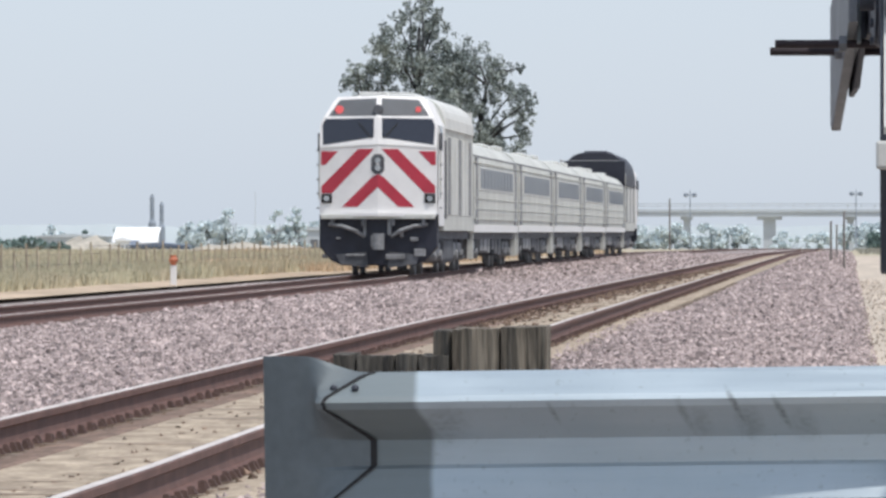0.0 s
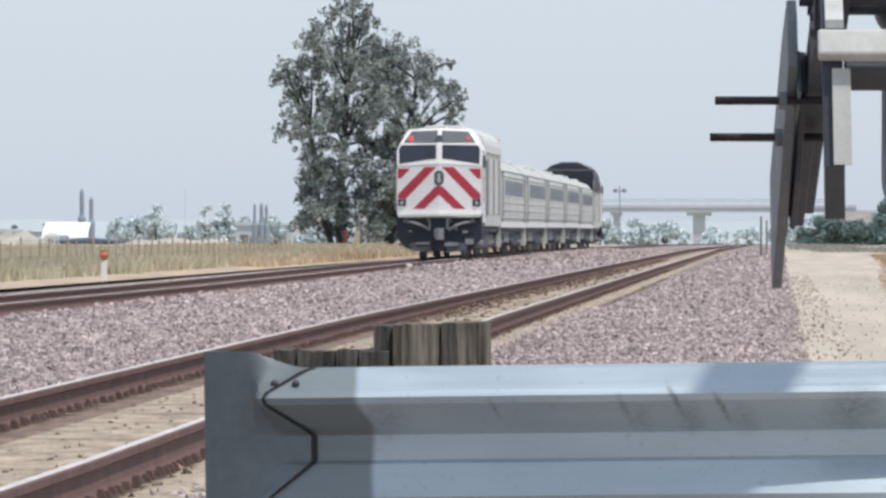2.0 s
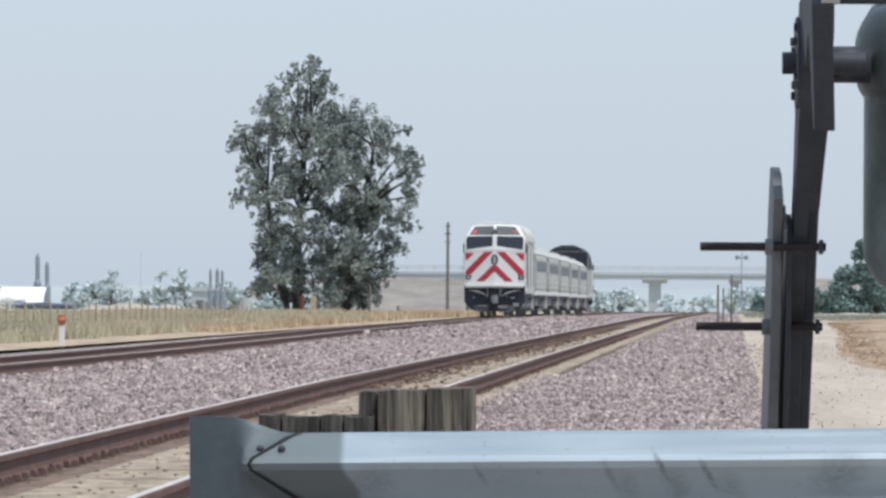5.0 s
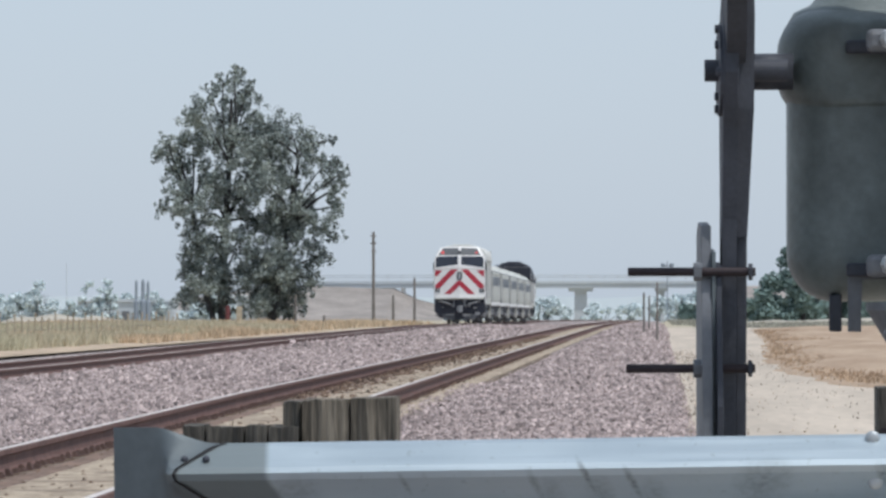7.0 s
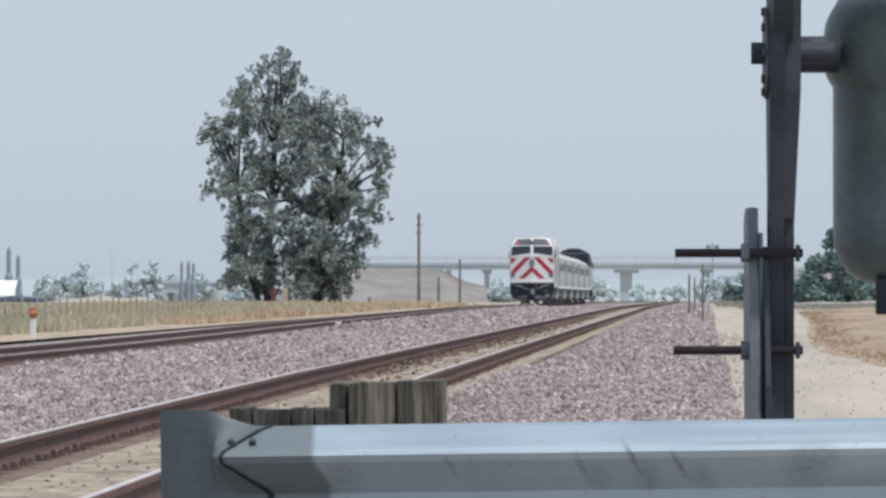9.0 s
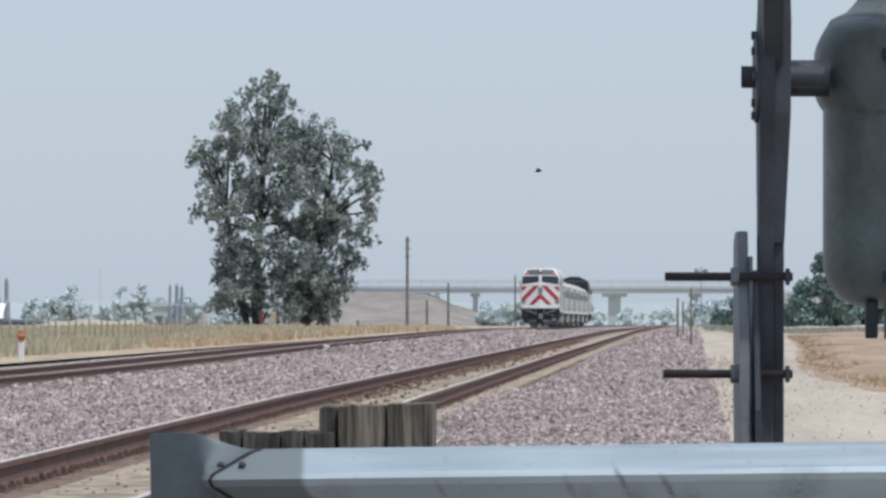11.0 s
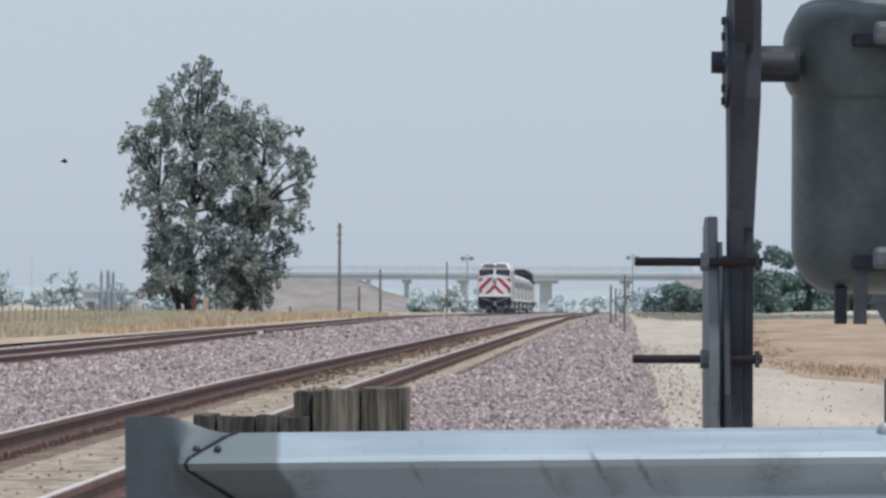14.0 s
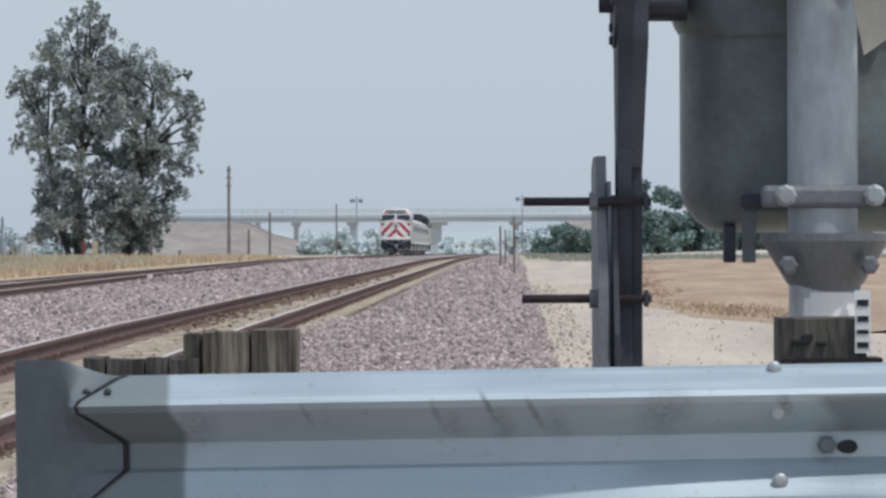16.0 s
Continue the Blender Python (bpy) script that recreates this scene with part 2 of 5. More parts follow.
def prism(bm, poly, a0, a1, axis="x", bevel=0.0):
    """Extrude a polygon of (p, q) along an axis: x -> (a, p, q), y -> (p, a, q), z -> (p, q, a)."""
    def at(a, p, q):
        return {"x": (a, p, q), "y": (p, a, q), "z": (p, q, a)}[axis]
    lo = [bm.verts.new(at(a0, p, q)) for p, q in poly]
    hi = [bm.verts.new(at(a1, p, q)) for p, q in poly]
    n = len(poly)
    fs = [bm.faces.new(lo), bm.faces.new(hi[::-1])]
    for i in range(n):
        fs.append(bm.faces.new((lo[i], lo[(i + 1) % n], hi[(i + 1) % n], hi[i])))
    if bevel:
        es = list({e for f in fs[:2] for e in f.edges})
        bmesh.ops.bevel(bm, geom=es, offset=bevel, segments=2, profile=0.5, affect='EDGES')
    return bm


def tube(bm, p0, p1, r0, r1=None, seg=12):
    r1 = r0 if r1 is None else r1
    p0, p1 = Vector(p0), Vector(p1)
    q = (p1 - p0).to_track_quat('Z', 'Y').to_matrix()
    a, b = [], []
    for i in range(seg):
        d = q @ Vector((math.cos(i * math.tau / seg), math.sin(i * math.tau / seg), 0))
        a.append(bm.verts.new(p0 + d * r0))
        b.append(bm.verts.new(p1 + d * r1))
    for i in range(seg):
        j = (i + 1) % seg
        bm.faces.new((a[i], a[j], b[j], b[i]))
    bm.faces.new(a[::-1])
    bm.faces.new(b)
    return bm


def lathe(bm, rings, cx, cy, seg=24):
    """rings of (z, r) about a vertical axis."""
    prev = None
    for z, r in rings:
        ring = [bm.verts.new((cx + r * math.cos(i * math.tau / seg), cy + r * math.sin(i * math.tau / seg), z)) for i in range(seg)]
        if prev:
            for i in range(seg):
                j = (i + 1) % seg
                bm.faces.new((prev[i], prev[j], ring[j], ring[i]))
        else:
            bm.faces.new(ring[::-1])
        prev = ring
    bm.faces.new(prev)
    return bm


def loft(bm, sections, cap=True):
    rows = [[bm.verts.new(p) for p in s] for s in sections]
    n = len(rows[0])
    for a, b in zip(rows, rows[1:]):
        for i in range(n):
            j = (i + 1) % n
            bm.faces.new((a[i], a[j], b[j], b[i]))
    if cap:
        bm.faces.new(rows[0][::-1])
        bm.faces.new(rows[-1])
    return bm


def raw(name, verts, faces, mat, kind="", label="", category="", parent=None):
    me = bpy.data.meshes.new(name)
    me.from_pydata([tuple(v) for v in verts], [], [tuple(f) for f in faces])
    me.materials.append(mat)
    ob = new(name, me)
    ob.parent = parent
    return tagged(ob, label, category, kind=kind)


# ---- the setting ----
LEVELS = ((-40, 0.15), (28, 0.15), (36, 0.17), (50, 0.2), (70, 0.235), (96, 0.24), (160, 0.235), (330, 0.2), (400, 0.1), (523, -0.11), (675, -0.31), (1000, -0.95), (1600, -2.3), (5000, -9.0))


def rail_level(y):
    """The line runs level past the crossing, then falls gently away."""
    for (a, za), (b, zb) in zip(LEVELS, LEVELS[1:]):
        if y <= b:
            return za + (zb - za) * max(0, y - a) / (b - a)
    return LEVELS[-1][1]


def settle(x, y):
    """The far track lies a little lower than the near one past the crossing."""
    return np.interp(y, (140, 170, 200, 250, 350, 400), (-0.19, -0.15, -0.11, -0.08, -0.02, 0.0)) * np.clip((-6.5 - x) / 3.5, 0, 1)


def land(y):
    return min(0.0, rail_level(y) - 0.2) if y > 330 else 0.0


STATIONS = [-40, 10, 28, 36, 50, 60, 70, 82, 96, 130, 160, 200, 250, 330, 350, 365, 400, 460, 523, 600, 675, 800, 1000, 1600]
NEAR_X, FAR_X, GAUGE = -3.77, -12.3, 1.507

bm = B()
xs = [-2600, -600, -200, -90, -40, -24, -16, -14, 1, 8, 20, 60, 200, 600, 2600]
ys = [-60, 0, 40, 100, 200, 330, 400, 523, 675, 1000, 1600, 3000, 4600]
grid = [[bm.verts.new((x, y, land(y) + (-0.42 if -15 < x < 2 else -0.06 + (0.12 * min(1, max(0, (y - 120) / 300)) if x < -14 else 0)))) for x in xs] for y in ys]
for a, b in zip(grid, grid[1:]):
    for i in range(len(xs) - 1):
        bm.faces.new((a[i], a[i + 1], b[i + 1], b[i]))
tagged(part("ground", bm, M_FIELD), "flat dry field of bleached grass and soil", "ground", kind="structure")


def sweep(name, profile, mat, label, category, kind="structure", closed=True):
    """A cross-section of (x, z above rail level) swept along the tracks."""
    bm = B()
    rows = [[bm.verts.new((x, y, (rail_level(y) + z + float(settle(x, y))) if z is not None else land(y) - 0.09)) for x, z in profile] for y in STATIONS]
    n = len(profile)
    for a, b in zip(rows, rows[1:]):
        for i in range(n if closed else n - 1):
            j = (i + 1) % n
            bm.faces.new((a[i], a[j], b[j], b[i]))
    return tagged(part(name, bm, mat), label, category, kind=kind)


TOP = -0.19
sweep("ballast_bed", [(-15.8, None), (-14.6, TOP - 0.02), (-13.6, TOP), (-10.9, TOP), (-9.6, TOP - 0.06), (-7.5, TOP - 0.09), (-5.6, TOP - 0.03), (-4.9, TOP),
                      (-2.6, TOP), (-1.9, TOP + 0.03), (-1.2, TOP + 0.04), (-0.5, TOP), (0.25, None)], M_BALLAST_BED,
      "pinkish grey crushed-stone ballast bed under two tracks", "ballast", closed=False)
sweep("rust_dust", [(-4.44, TOP + 0.01), (-4.3, TOP + 0.026), (-4.2, TOP + 0.031), (-4.14, TOP + 0.02)], M_DUST, "rusty brown dust along the rail foot", "dust", closed=False)
sweep("rust_dust", [(-3.3, TOP + 0.02), (-3.2, TOP + 0.02), (-3.08, TOP + 0.01)], M_DUST, "rusty brown dust along the rail foot", "dust", closed=False)
sweep("sand_fill", [(-4.2, TOP + 0.02), (-4.12, TOP + 0.027), (-3.77, TOP + 0.022), (-3.42, TOP + 0.027), (-3.25, TOP + 0.02)], M_SAND, "pale sand between the rails of the track", "sand", closed=False)
sweep("sand_strip", [(-2.92, TOP + 0.012), (-2.84, TOP + 0.028), (-2.7, TOP + 0.034), (-2.56, TOP + 0.02)], M_SAND, "pale sandy strip beside the rail", "sand", closed=False)



def strip(name, lines, ys, mat, label, category):
    """A ground sheet; lines gives (x, height) across at each y."""
    bm = B()
    rows = [[bm.verts.new((x, y, land(y) - 0.03 + dz)) for x, dz in lines(y)] for y in ys]
    for a, b in zip(rows, rows[1:]):
        for i in range(len(a) - 1):
            bm.faces.new((a[i], a[i + 1], b[i + 1], b[i]))
    return tagged(part(name, bm, mat), label, category, kind="structure")


ROAD_YS = [-50, 10, 25, 40, 60, 80, 100, 120, 150, 180, 220, 260, 330, 380]
strip("dirt_road", lambda y: ((0.05, -0.02), (0.6, 0.0), (3.0, 0.01), (9.0 + 0.05 * y, -0.01)), ROAD_YS, M_DIRT, "pale sandy dirt track beside the railway", "dirt road")


BANK_Y, BANK_X = (80, 86, 93, 98, 112, 140, 204, 337), (4.2, 3.5, 2.95, 2.5, 2.15, 2.2, 3.3, 4.7)


def bank_edge(y):
    return float(np.interp(y, BANK_Y, BANK_X)) + 0.10 * math.sin(y * 0.31) + 0.07 * math.sin(y * 0.83 + 1) + 0.05 * math.sin(y * 1.9)


strip("dry_bank", lambda y: ((bank_edge(y), 0.0), (bank_edge(y) + 0.12, 0.03), (bank_edge(y) + 0.4, 0.07 + 0.03 * math.sin(y * 0.23)), (bank_edge(y) + 1.2, 0.12 + 0.04 * math.sin(y * 0.17)), (bank_edge(y) + 3, 0.18), (bank_edge(y) + 30, 0.25)),
      [80 + 2.0 * k for k in range(125)], M_DRYBANK, "low bank of golden brown dry grass beside the dirt track", "bank")
strip("dirt_verge", lambda y: ((-17.6, 0.02), (-16.8, 0.05 + 0.01 * math.sin(y * 0.4)), (-16.1, 0.04), (-15.4, 0.0)), [60 + 6 * k for k in range(80)], M_VERGE,
      "tan sandy verge between the dry grass and the far track", "verge")

RAILS = []
HALF = [(0.075, -0.172), (0.075, -0.158), (0.018, -0.135), (0.010, -0.10), (0.010, -0.055), (0.036, -0.042), (0.036, -0.010), (0.030, -0.003)]
for cx, lab in ((NEAR_X, "near"), (FAR_X, "far")):
    for side in (-1, 1):
        x0 = cx + side * GAUGE / 2
        prof = [(x0 + px, pz) for px, pz in HALF] + [(x0 - px, pz) for px, pz in HALF[::-1]]
        body = sweep("rail", prof, M_RAIL, "rusty brown steel rail with a worn bright running head", "rail")
        head = [(x0 + 0.026, -0.002), (x0 + 0.012, 0.002), (x0 - 0.012, 0.002), (x0 - 0.026, -0.002)]
        h = sweep("rail_head", head, M_RAILTOP, "bright worn rail head", "", kind="", closed=False)
        h.parent = body
        RAILS.append((x0, body))


# ---- guardrail ----
GY, GZ = 12.1, 0.745          # front plane and mid height of the beam
W_PROFILE = [(0.156, 0.050), (0.150, 0.034), (0.112, -0.024), (0.101, -0.030), (0.088, -0.026), (0.036, 0.042), (0.028, 0.050), (-0.019, 0.050),
             (-0.026, 0.044), (-0.088, -0.026), (-0.101, -0.030), (-0.112, -0.024), (-0.150, 0.034), (-0.156, 0.050)]


def sprung(z, d, x):
    """The lower corrugation is pressed flatter towards the beam's free end."""
    w = min(1.0, max(0.0, (0.5 - x) / 0.75))
    return d + 0.95 * w * (max(0.0, -0.026 - max(z, -0.101)))


def beam(x_at, dy=0.0, flat=lambda k: 0.0, thick=0.004, back=lambda k: 0.0, steps=12):
    """The W section swept along the beam; x_at(k, depth) gives the place along it for k from 0 to 1."""
    bm = B()
    rows = []
    for i in range(steps + 1):
        k = i / steps
        f = flat(k)
        sec = []
        for off in (0.0, thick):
            pts = [(z, x_at(k, d * (1 - f) + 0.03 * f), sprung(z, d, x_at(k, d)) * (1 - f) + 0.03 * f) for z, d in W_PROFILE]
            sec.append([(x, GY + dy + off + back(k) + d, GZ + z * (1 + 0.2 * f)) for z, x, d in pts])
        rows.append([bm.verts.new(p) for p in sec[0] + sec[1][::-1]])
    n = len(rows[0])
    for a, b in zip(rows, rows[1:]):
        for i in range(n):
            j = (i + 1) % n
            bm.faces.new((a[i], a[j], b[j], b[i]))
    bm.faces.new(rows[0][::-1])
    bm.faces.new(rows[-1])
    bmesh.ops.recalc_face_normals(bm, faces=bm.faces[:])
    for e in bm.edges:
        e.smooth = e.calc_face_angle(0) < radians(12)
    return bm


guard = thing("guardrail", "galvanised steel W-beam guardrail with a flared end piece", "guardrail", (0.01, 0, 0.004))
guard.rotation_euler = (0, radians(-0.8), 0)          # the beam climbs a little
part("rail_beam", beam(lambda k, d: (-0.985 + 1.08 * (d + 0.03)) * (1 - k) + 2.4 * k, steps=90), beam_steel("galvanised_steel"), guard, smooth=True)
part("end_section", beam(lambda k, d: -1.098 + k * (0.120 + 1.08 * (d + 0.03)), dy=-0.007, flat=lambda k: 1 - (lambda q: q * q * (3 - 2 * q))(min(1, max(0, (k - 0.44) / 0.53))),
                         back=lambda k: 0.10 * (1 - k) ** 1.6, steps=32), M_GALVD, guard, "dull grey flared end piece")
# solid black strip stands for the shadow line at the lap
part("lap_seam", beam(lambda k, d: -0.979 + 1.08 * (d + 0.03) + (0.007 + 0.07 * (d + 0.03)) * k, dy=-0.005, steps=1), M_BLACK, guard, "black strip for the shadow in the lap seam")
for bx, bz, r in ((0.327, 0.149, 0.014), (0.330, 0.067, 0.014), (0.334, -0.060, 0.015), (-0.955, 0.128, 0.007), (-0.915, 0.128, 0.007)):
    bm = B()
    yb = GY + (0.026 if bz > 0.14 else -0.008 if bz > 0.1 else -0.003 if bz > 0 else 0.004)
    lathe(bm, [(-0.004, r), (0.001, r), (0.004, r * 0.8), (0.006, r * 0.4)], 0, 0, 14)
    bmesh.ops.transform(bm, matrix=Matrix.Translation((bx, yb, GZ + bz)) @ pose(0, 0, 0, 90, 0, 0), verts=bm.verts[:])
    part("bolt_head", bm, M_MAST if bx > 0 else M_CAST, guard, smooth=True)
bm = B()
prism(bm, [(0.4645 + 0.017 * math.cos(a * math.tau / 16) * (1.3 if 4 < a < 12 else 1), GZ + 0.0 + 0.013 * math.sin(a * math.tau / 16)) for a in range(16)], GY + 0.044, GY + 0.0485, "y")
part("bolt_slot", bm, M_BLACK, guard, "dark slotted bolt hole")
bm = B()
lathe(bm, [(0, 0.018), (0.008, 0.018), (0.012, 0.012)], 0, 0, 6)
bmesh.ops.transform(bm, matrix=Matrix.Translation((0.424, GY + 0.046, GZ + 0.004)) @ pose(0, 0, 0, 90, 0, 0), verts=bm.verts[:])
part("bolt_head", bm, M_GALVD, guard)


def timber(bm, x0, x1, y0, y1, z0, z1, seed):
    rng = random.Random(seed)
    n = 7
    poly = []
    for i in range(n + 1):
        poly.append((x0 + (x1 - x0) * i / n, y0 + rng.uniform(-0.004, 0.004)))
    poly += [(x1, y1), (x0, y1)]
    lo = [bm.verts.new((x, y, z0)) for x, y in poly]
    hi = [bm.verts.new((x, y, z1 + rng.uniform(-0.003, 0.0015))) for x, y in poly]
    m = len(poly)
    bm.faces.new(lo[::-1])
    bm.faces.new(hi)
    for i in range(m):
        j = (i + 1) % m
        bm.faces.new((lo[i], lo[j], hi[j], hi[i]))
    return bm


post = thing("guardrail_post", "weathered split timber guardrail post with low blocks beside it", "post")
PY = 12.45
part("post_timber", timber(B(), -0.757, -0.668, PY, PY + 0.2, -0.06, 0.970, 1), M_WOOD, post)
part("post_timber", timber(B(), -0.664, -0.577, PY, PY + 0.2, -0.06, 0.973, 2), M_WOOD, post)
# the post's shaded left side, given as a block of darker colour
part("side_block", timber(B(), -0.795, -0.76, PY + 0.02, PY + 0.2, 0.3, 0.966, 3), M_WOODD, post, "dark block for the shaded left side of the post")
xb = -0.985
# low row in shadow, its shade put into the darker timber
for i, wdt in enumerate((0.045, 0.075, 0.045, 0.06)):
    part("low_block", timber(B(), xb, xb + wdt - 0.004, PY - 0.02, PY + 0.15, 0.2, 0.921 - 0.002 * (i % 2), 4 + i), M_WOODD, post)
    xb += wdt
part("blockout", timber(B(), -0.75, -0.58, 12.155, PY, 0.45, 0.84, 9), M_WOODD, post)
post2 = thing("guardrail_post", "short dark timber post with a white tag behind the guardrail", "post")
part("post_timber", timber(B(), 0.345, 0.515, PY, PY + 0.2, -0.06, 0.992, 11), M_WOODD, post2)
part("blockout", timber(B(), 0.36, 0.5, 12.155, PY, 0.45, 0.84, 10), M_WOODD, post2)
for x0, x1, z0, z1 in ((0.372, 0.405, 0.942, 0.952), (0.392, 0.412, 0.950, 0.962), (0.418, 0.438, 0.940, 0.948)):
    part("carved_mark", box(B(), x0, x1, PY - 0.007, PY + 0.004, z0, z1, 0.002), M_BLACK, post2, "dark carved mark")
part("post_cap", box(B(), 0.35, 0.545, PY - 0.01, PY + 0.21, 0.905, 0.915), M_ROD, post2)
tag = part("tag", box(B(), 0.492, 0.522, PY - 0.012, PY - 0.006, 0.925, 1.045), M_WHITE, post2, "white tag with dark unreadable marks")
for i, (z, hgt) in enumerate(((0.935, 0.02), (0.962, 0.014), (0.985, 0.02), (1.015, 0.022))):
    part("mark_bar", box(B(), 0.496, 0.518, PY - 0.014, PY - 0.0125, z, z + hgt * 0.55), M_BLACK, tag)


# ---- crossing gate ----
QY, PIV, K = 14.1, 1.66, 815.0


def gx(x):
    return (x - 1035.5) / K


def gz(y):
    return 1.15 - (y - 419) / K


mech = thing("crossing_gate_mechanism", "grey cast gate mechanism housing clamped to an aluminium mast", "crossing gate")
mx = gx(1450)


def rounded(x0, x1, z0, z1, r, seg=6):
    pts = []
    for cx, cz, a0 in ((x1 - r, z1 - r, 0), (x0 + r, z1 - r, 90), (x0 + r, z0 + r, 180), (x1 - r, z0 + r, 270)):
        for i in range(seg + 1):
            a = radians(a0 + 90 * i / seg)
            pts.append((cx + r * math.cos(a), cz + r * math.sin(a)))
    return pts


hx0, hx1, hz0, hz1 = gx(1208), gx(1208) + 0.62, gz(412), gz(-106)
sections = []
RND = [(0.13 * (1 - math.cos(radians(a))), 0.13 * (1 - math.sin(radians(a)))) for a in (0, 12, 24, 36, 48, 60, 75, 90)]
for y, ins in [(QY + 0.10 + q, p) for p, q in RND[::-1]] + [(QY + 0.55 - q, p) for p, q in RND]:
    sections.append([(x, y, z) for x, z in rounded(hx0 + ins, hx1 - ins, hz0 + ins * 0.6, hz1 - ins * 0.6, 0.105 - ins * 0.5, 9)])
part("housing", loft(B(), sections), M_HOUSING, mech, "dark grey-green cast housing with rounded corners", smooth=True)
sections = [[(x, y, z) for x, z in rounded(hx0 - 0.02 + ins, hx1 + 0.02 - ins, gz(78) + ins * 0.2, hz1 + 0.006 - ins * 0.3, 0.085 - ins * 0.4, 9)] for y, ins in [(QY + 0.088 + q, p) for p, q in RND[::-1]] + [(QY + 0.562 - q, p) for p, q in RND]]
part("cover", loft(B(), sections), M_HOUSING, mech, smooth=True)
part("top_neck", lathe(B(), [(hz1 - 0.03, 0.17), (hz1 + 0.004, 0.15), (hz1 + 0.02, 0.115), (hz1 + 0.05, 0.088), (hz1 + 0.16, 0.08)], hx0 + 0.165, QY + 0.32, 28), M_HOUSING, mech, smooth=True)
bm = B()
tube(bm, (gx(1057), QY + 0.02, PIV), (gx(1204), QY + 0.02, PIV), 0.024, seg=20)
part("shaft", bm, M_CAST, mech, smooth=False)
part("shaft_boss", tube(B(), (gx(1120), QY + 0.10, PIV), (gx(1215), QY + 0.10, PIV), 0.04, seg=32), M_CAST, mech, smooth=True)
part("leg", box(B(), gx(1280), gx(1302), QY + 0.14, QY + 0.2, gz(466), gz(400), 0.004), M_CAST, mech)
part("hanger_bracket", prism(B(), [(gx(1311), gz(466)), (gx(1335), gz(466)), (gx(1335), gz(372)), (gx(1400), gz(372)), (gx(1400), gz(352)), (gx(1311), gz(352))], QY + 0.07, QY + 0.085, "y", 0.002), M_PLATE, mech, "grey steel hanger bracket")
part("label_plate", box(B(), gx(1318), gx(1400), QY + 0.28, QY + 0.30, hz1 - 0.01, gz(-124)), M_WHITE, mech, "small white label plate")
# mast in front of the housing
part("mast_pipe", lathe(B(), [(-0.06, 0.072), (0.9, 0.072), (gz(420), 0.076), (3.6, 0.076)], mx, QY - 0.04, 28), M_MAST, mech, "pale aluminium mast pipe", smooth=True)
for y in (350, -45):
    clamp = part("clamp", box(B(), gx(1340), gx(1552), QY - 0.128, QY - 0.08, gz(y + 20), gz(y - 20), 0.012), M_PLATE, mech)
    part("clamp_strap", box(B(), gx(1308), gx(1600), QY + 0.04, QY + 0.1, gz(y + 18), gz(y - 6), 0.006), M_CAST, mech)
    for x in (1382, 1537):
        b2 = B()
        lathe(b2, [(0, 0.024), (0.03, 0.024), (0.04, 0.016)], 0, 0, 8)
        bmesh.ops.transform(b2, matrix=Matrix.Translation((gx(x), QY - 0.12, gz(y - 2))) @ pose(0, 0, 0, 90, 0, 0), verts=b2.verts[:])
        part("nut", b2, M_MAST, mech)
part("base_collar", lathe(B(), [(gz(516), 0.075), (gz(506), 0.078), (gz(500), 0.085), (gz(432), 0.135), (gz(428), 0.14), (gz(414), 0.14)], mx + 0.005, QY - 0.04, 28), M_PLATE, mech,
     "grey tapered mast base casting")
for x, y in ((1527, 470), (1385, 470)):
    b2 = B()
    lathe(b2, [(0, 0.022), (0.02, 0.022), (0.03, 0.014)], 0, 0, 6)
    bmesh.ops.transform(b2, matrix=Matrix.Translation((gx(x), QY - 0.135, gz(y))) @ pose(0, 0, 0, 90, 0, 0), verts=b2.verts[:])
    part("nut", b2, M_PLATE, mech)
part("base_sleeve", lathe(B(), [(-0.06, 0.076), (gz(518), 0.076)], mx + 0.004, QY - 0.04, 28), M_WHITE, mech, "whitish mast foot")
bm = B()
prism(bm, [(gx(1497), gz(0)), (gx(1517), gz(104)), (gx(1640), gz(20)), (gx(1640), gz(-120)), (gx(1497), gz(-120))], QY - 0.19, QY - 0.175, "y")
part("sign_board", bm, material("beige_board", (0.50, 0.46, 0.38), 0.7, var=0.1), mech, "beige back of a sign board")

# the swinging arm assembly: y points to the counterweight, -y to the gate arm
arm = thing("crossing_barrier", "dark cast gate support arm with counterweight plates and long bolts", "barrier", (gx(1108), QY + 0.02, PIV))
cx0 = gx(1108)
ax = lambda x: gx(x) - cx0
prism(bm := B(), [(-0.10, -0.07), (-0.05, -0.10), (0.0, -0.105), (0.12, -0.07), (0.32, -0.045), (1.24, -0.035), (1.24, 0.045), (0.30, 0.05), (0.12, 0.08), (-0.10, 0.09), (-0.16, 0.02)],
      ax(1087), ax(1113), "x", 0.003)
part("support_arm", bm, M_CAST, arm)
prism(bm := B(), [(-0.14, -0.03), (1.22, -0.012), (1.22, 0.014), (-0.14, 0.03)], ax(1113), ax(1132), "x", 0.003)
part("arm_web", bm, M_CAST, arm)
hubs = []
for y, xr, hz in ((-0.34, 1138, 0.055), (-0.12, 1143, 0.075), (0.08, 1142, 0.075), (0.22, 1137, 0.055), (0.36, 1132, 0.04)):
    hubs.append([(ax(1089), y, -hz), (ax(xr), y, -hz * 0.8), (ax(xr), y, hz * 0.8), (ax(1089), y, hz)])
part("arm_hub", loft(B(), hubs), M_CAST, arm, "thick tapered hub casting")
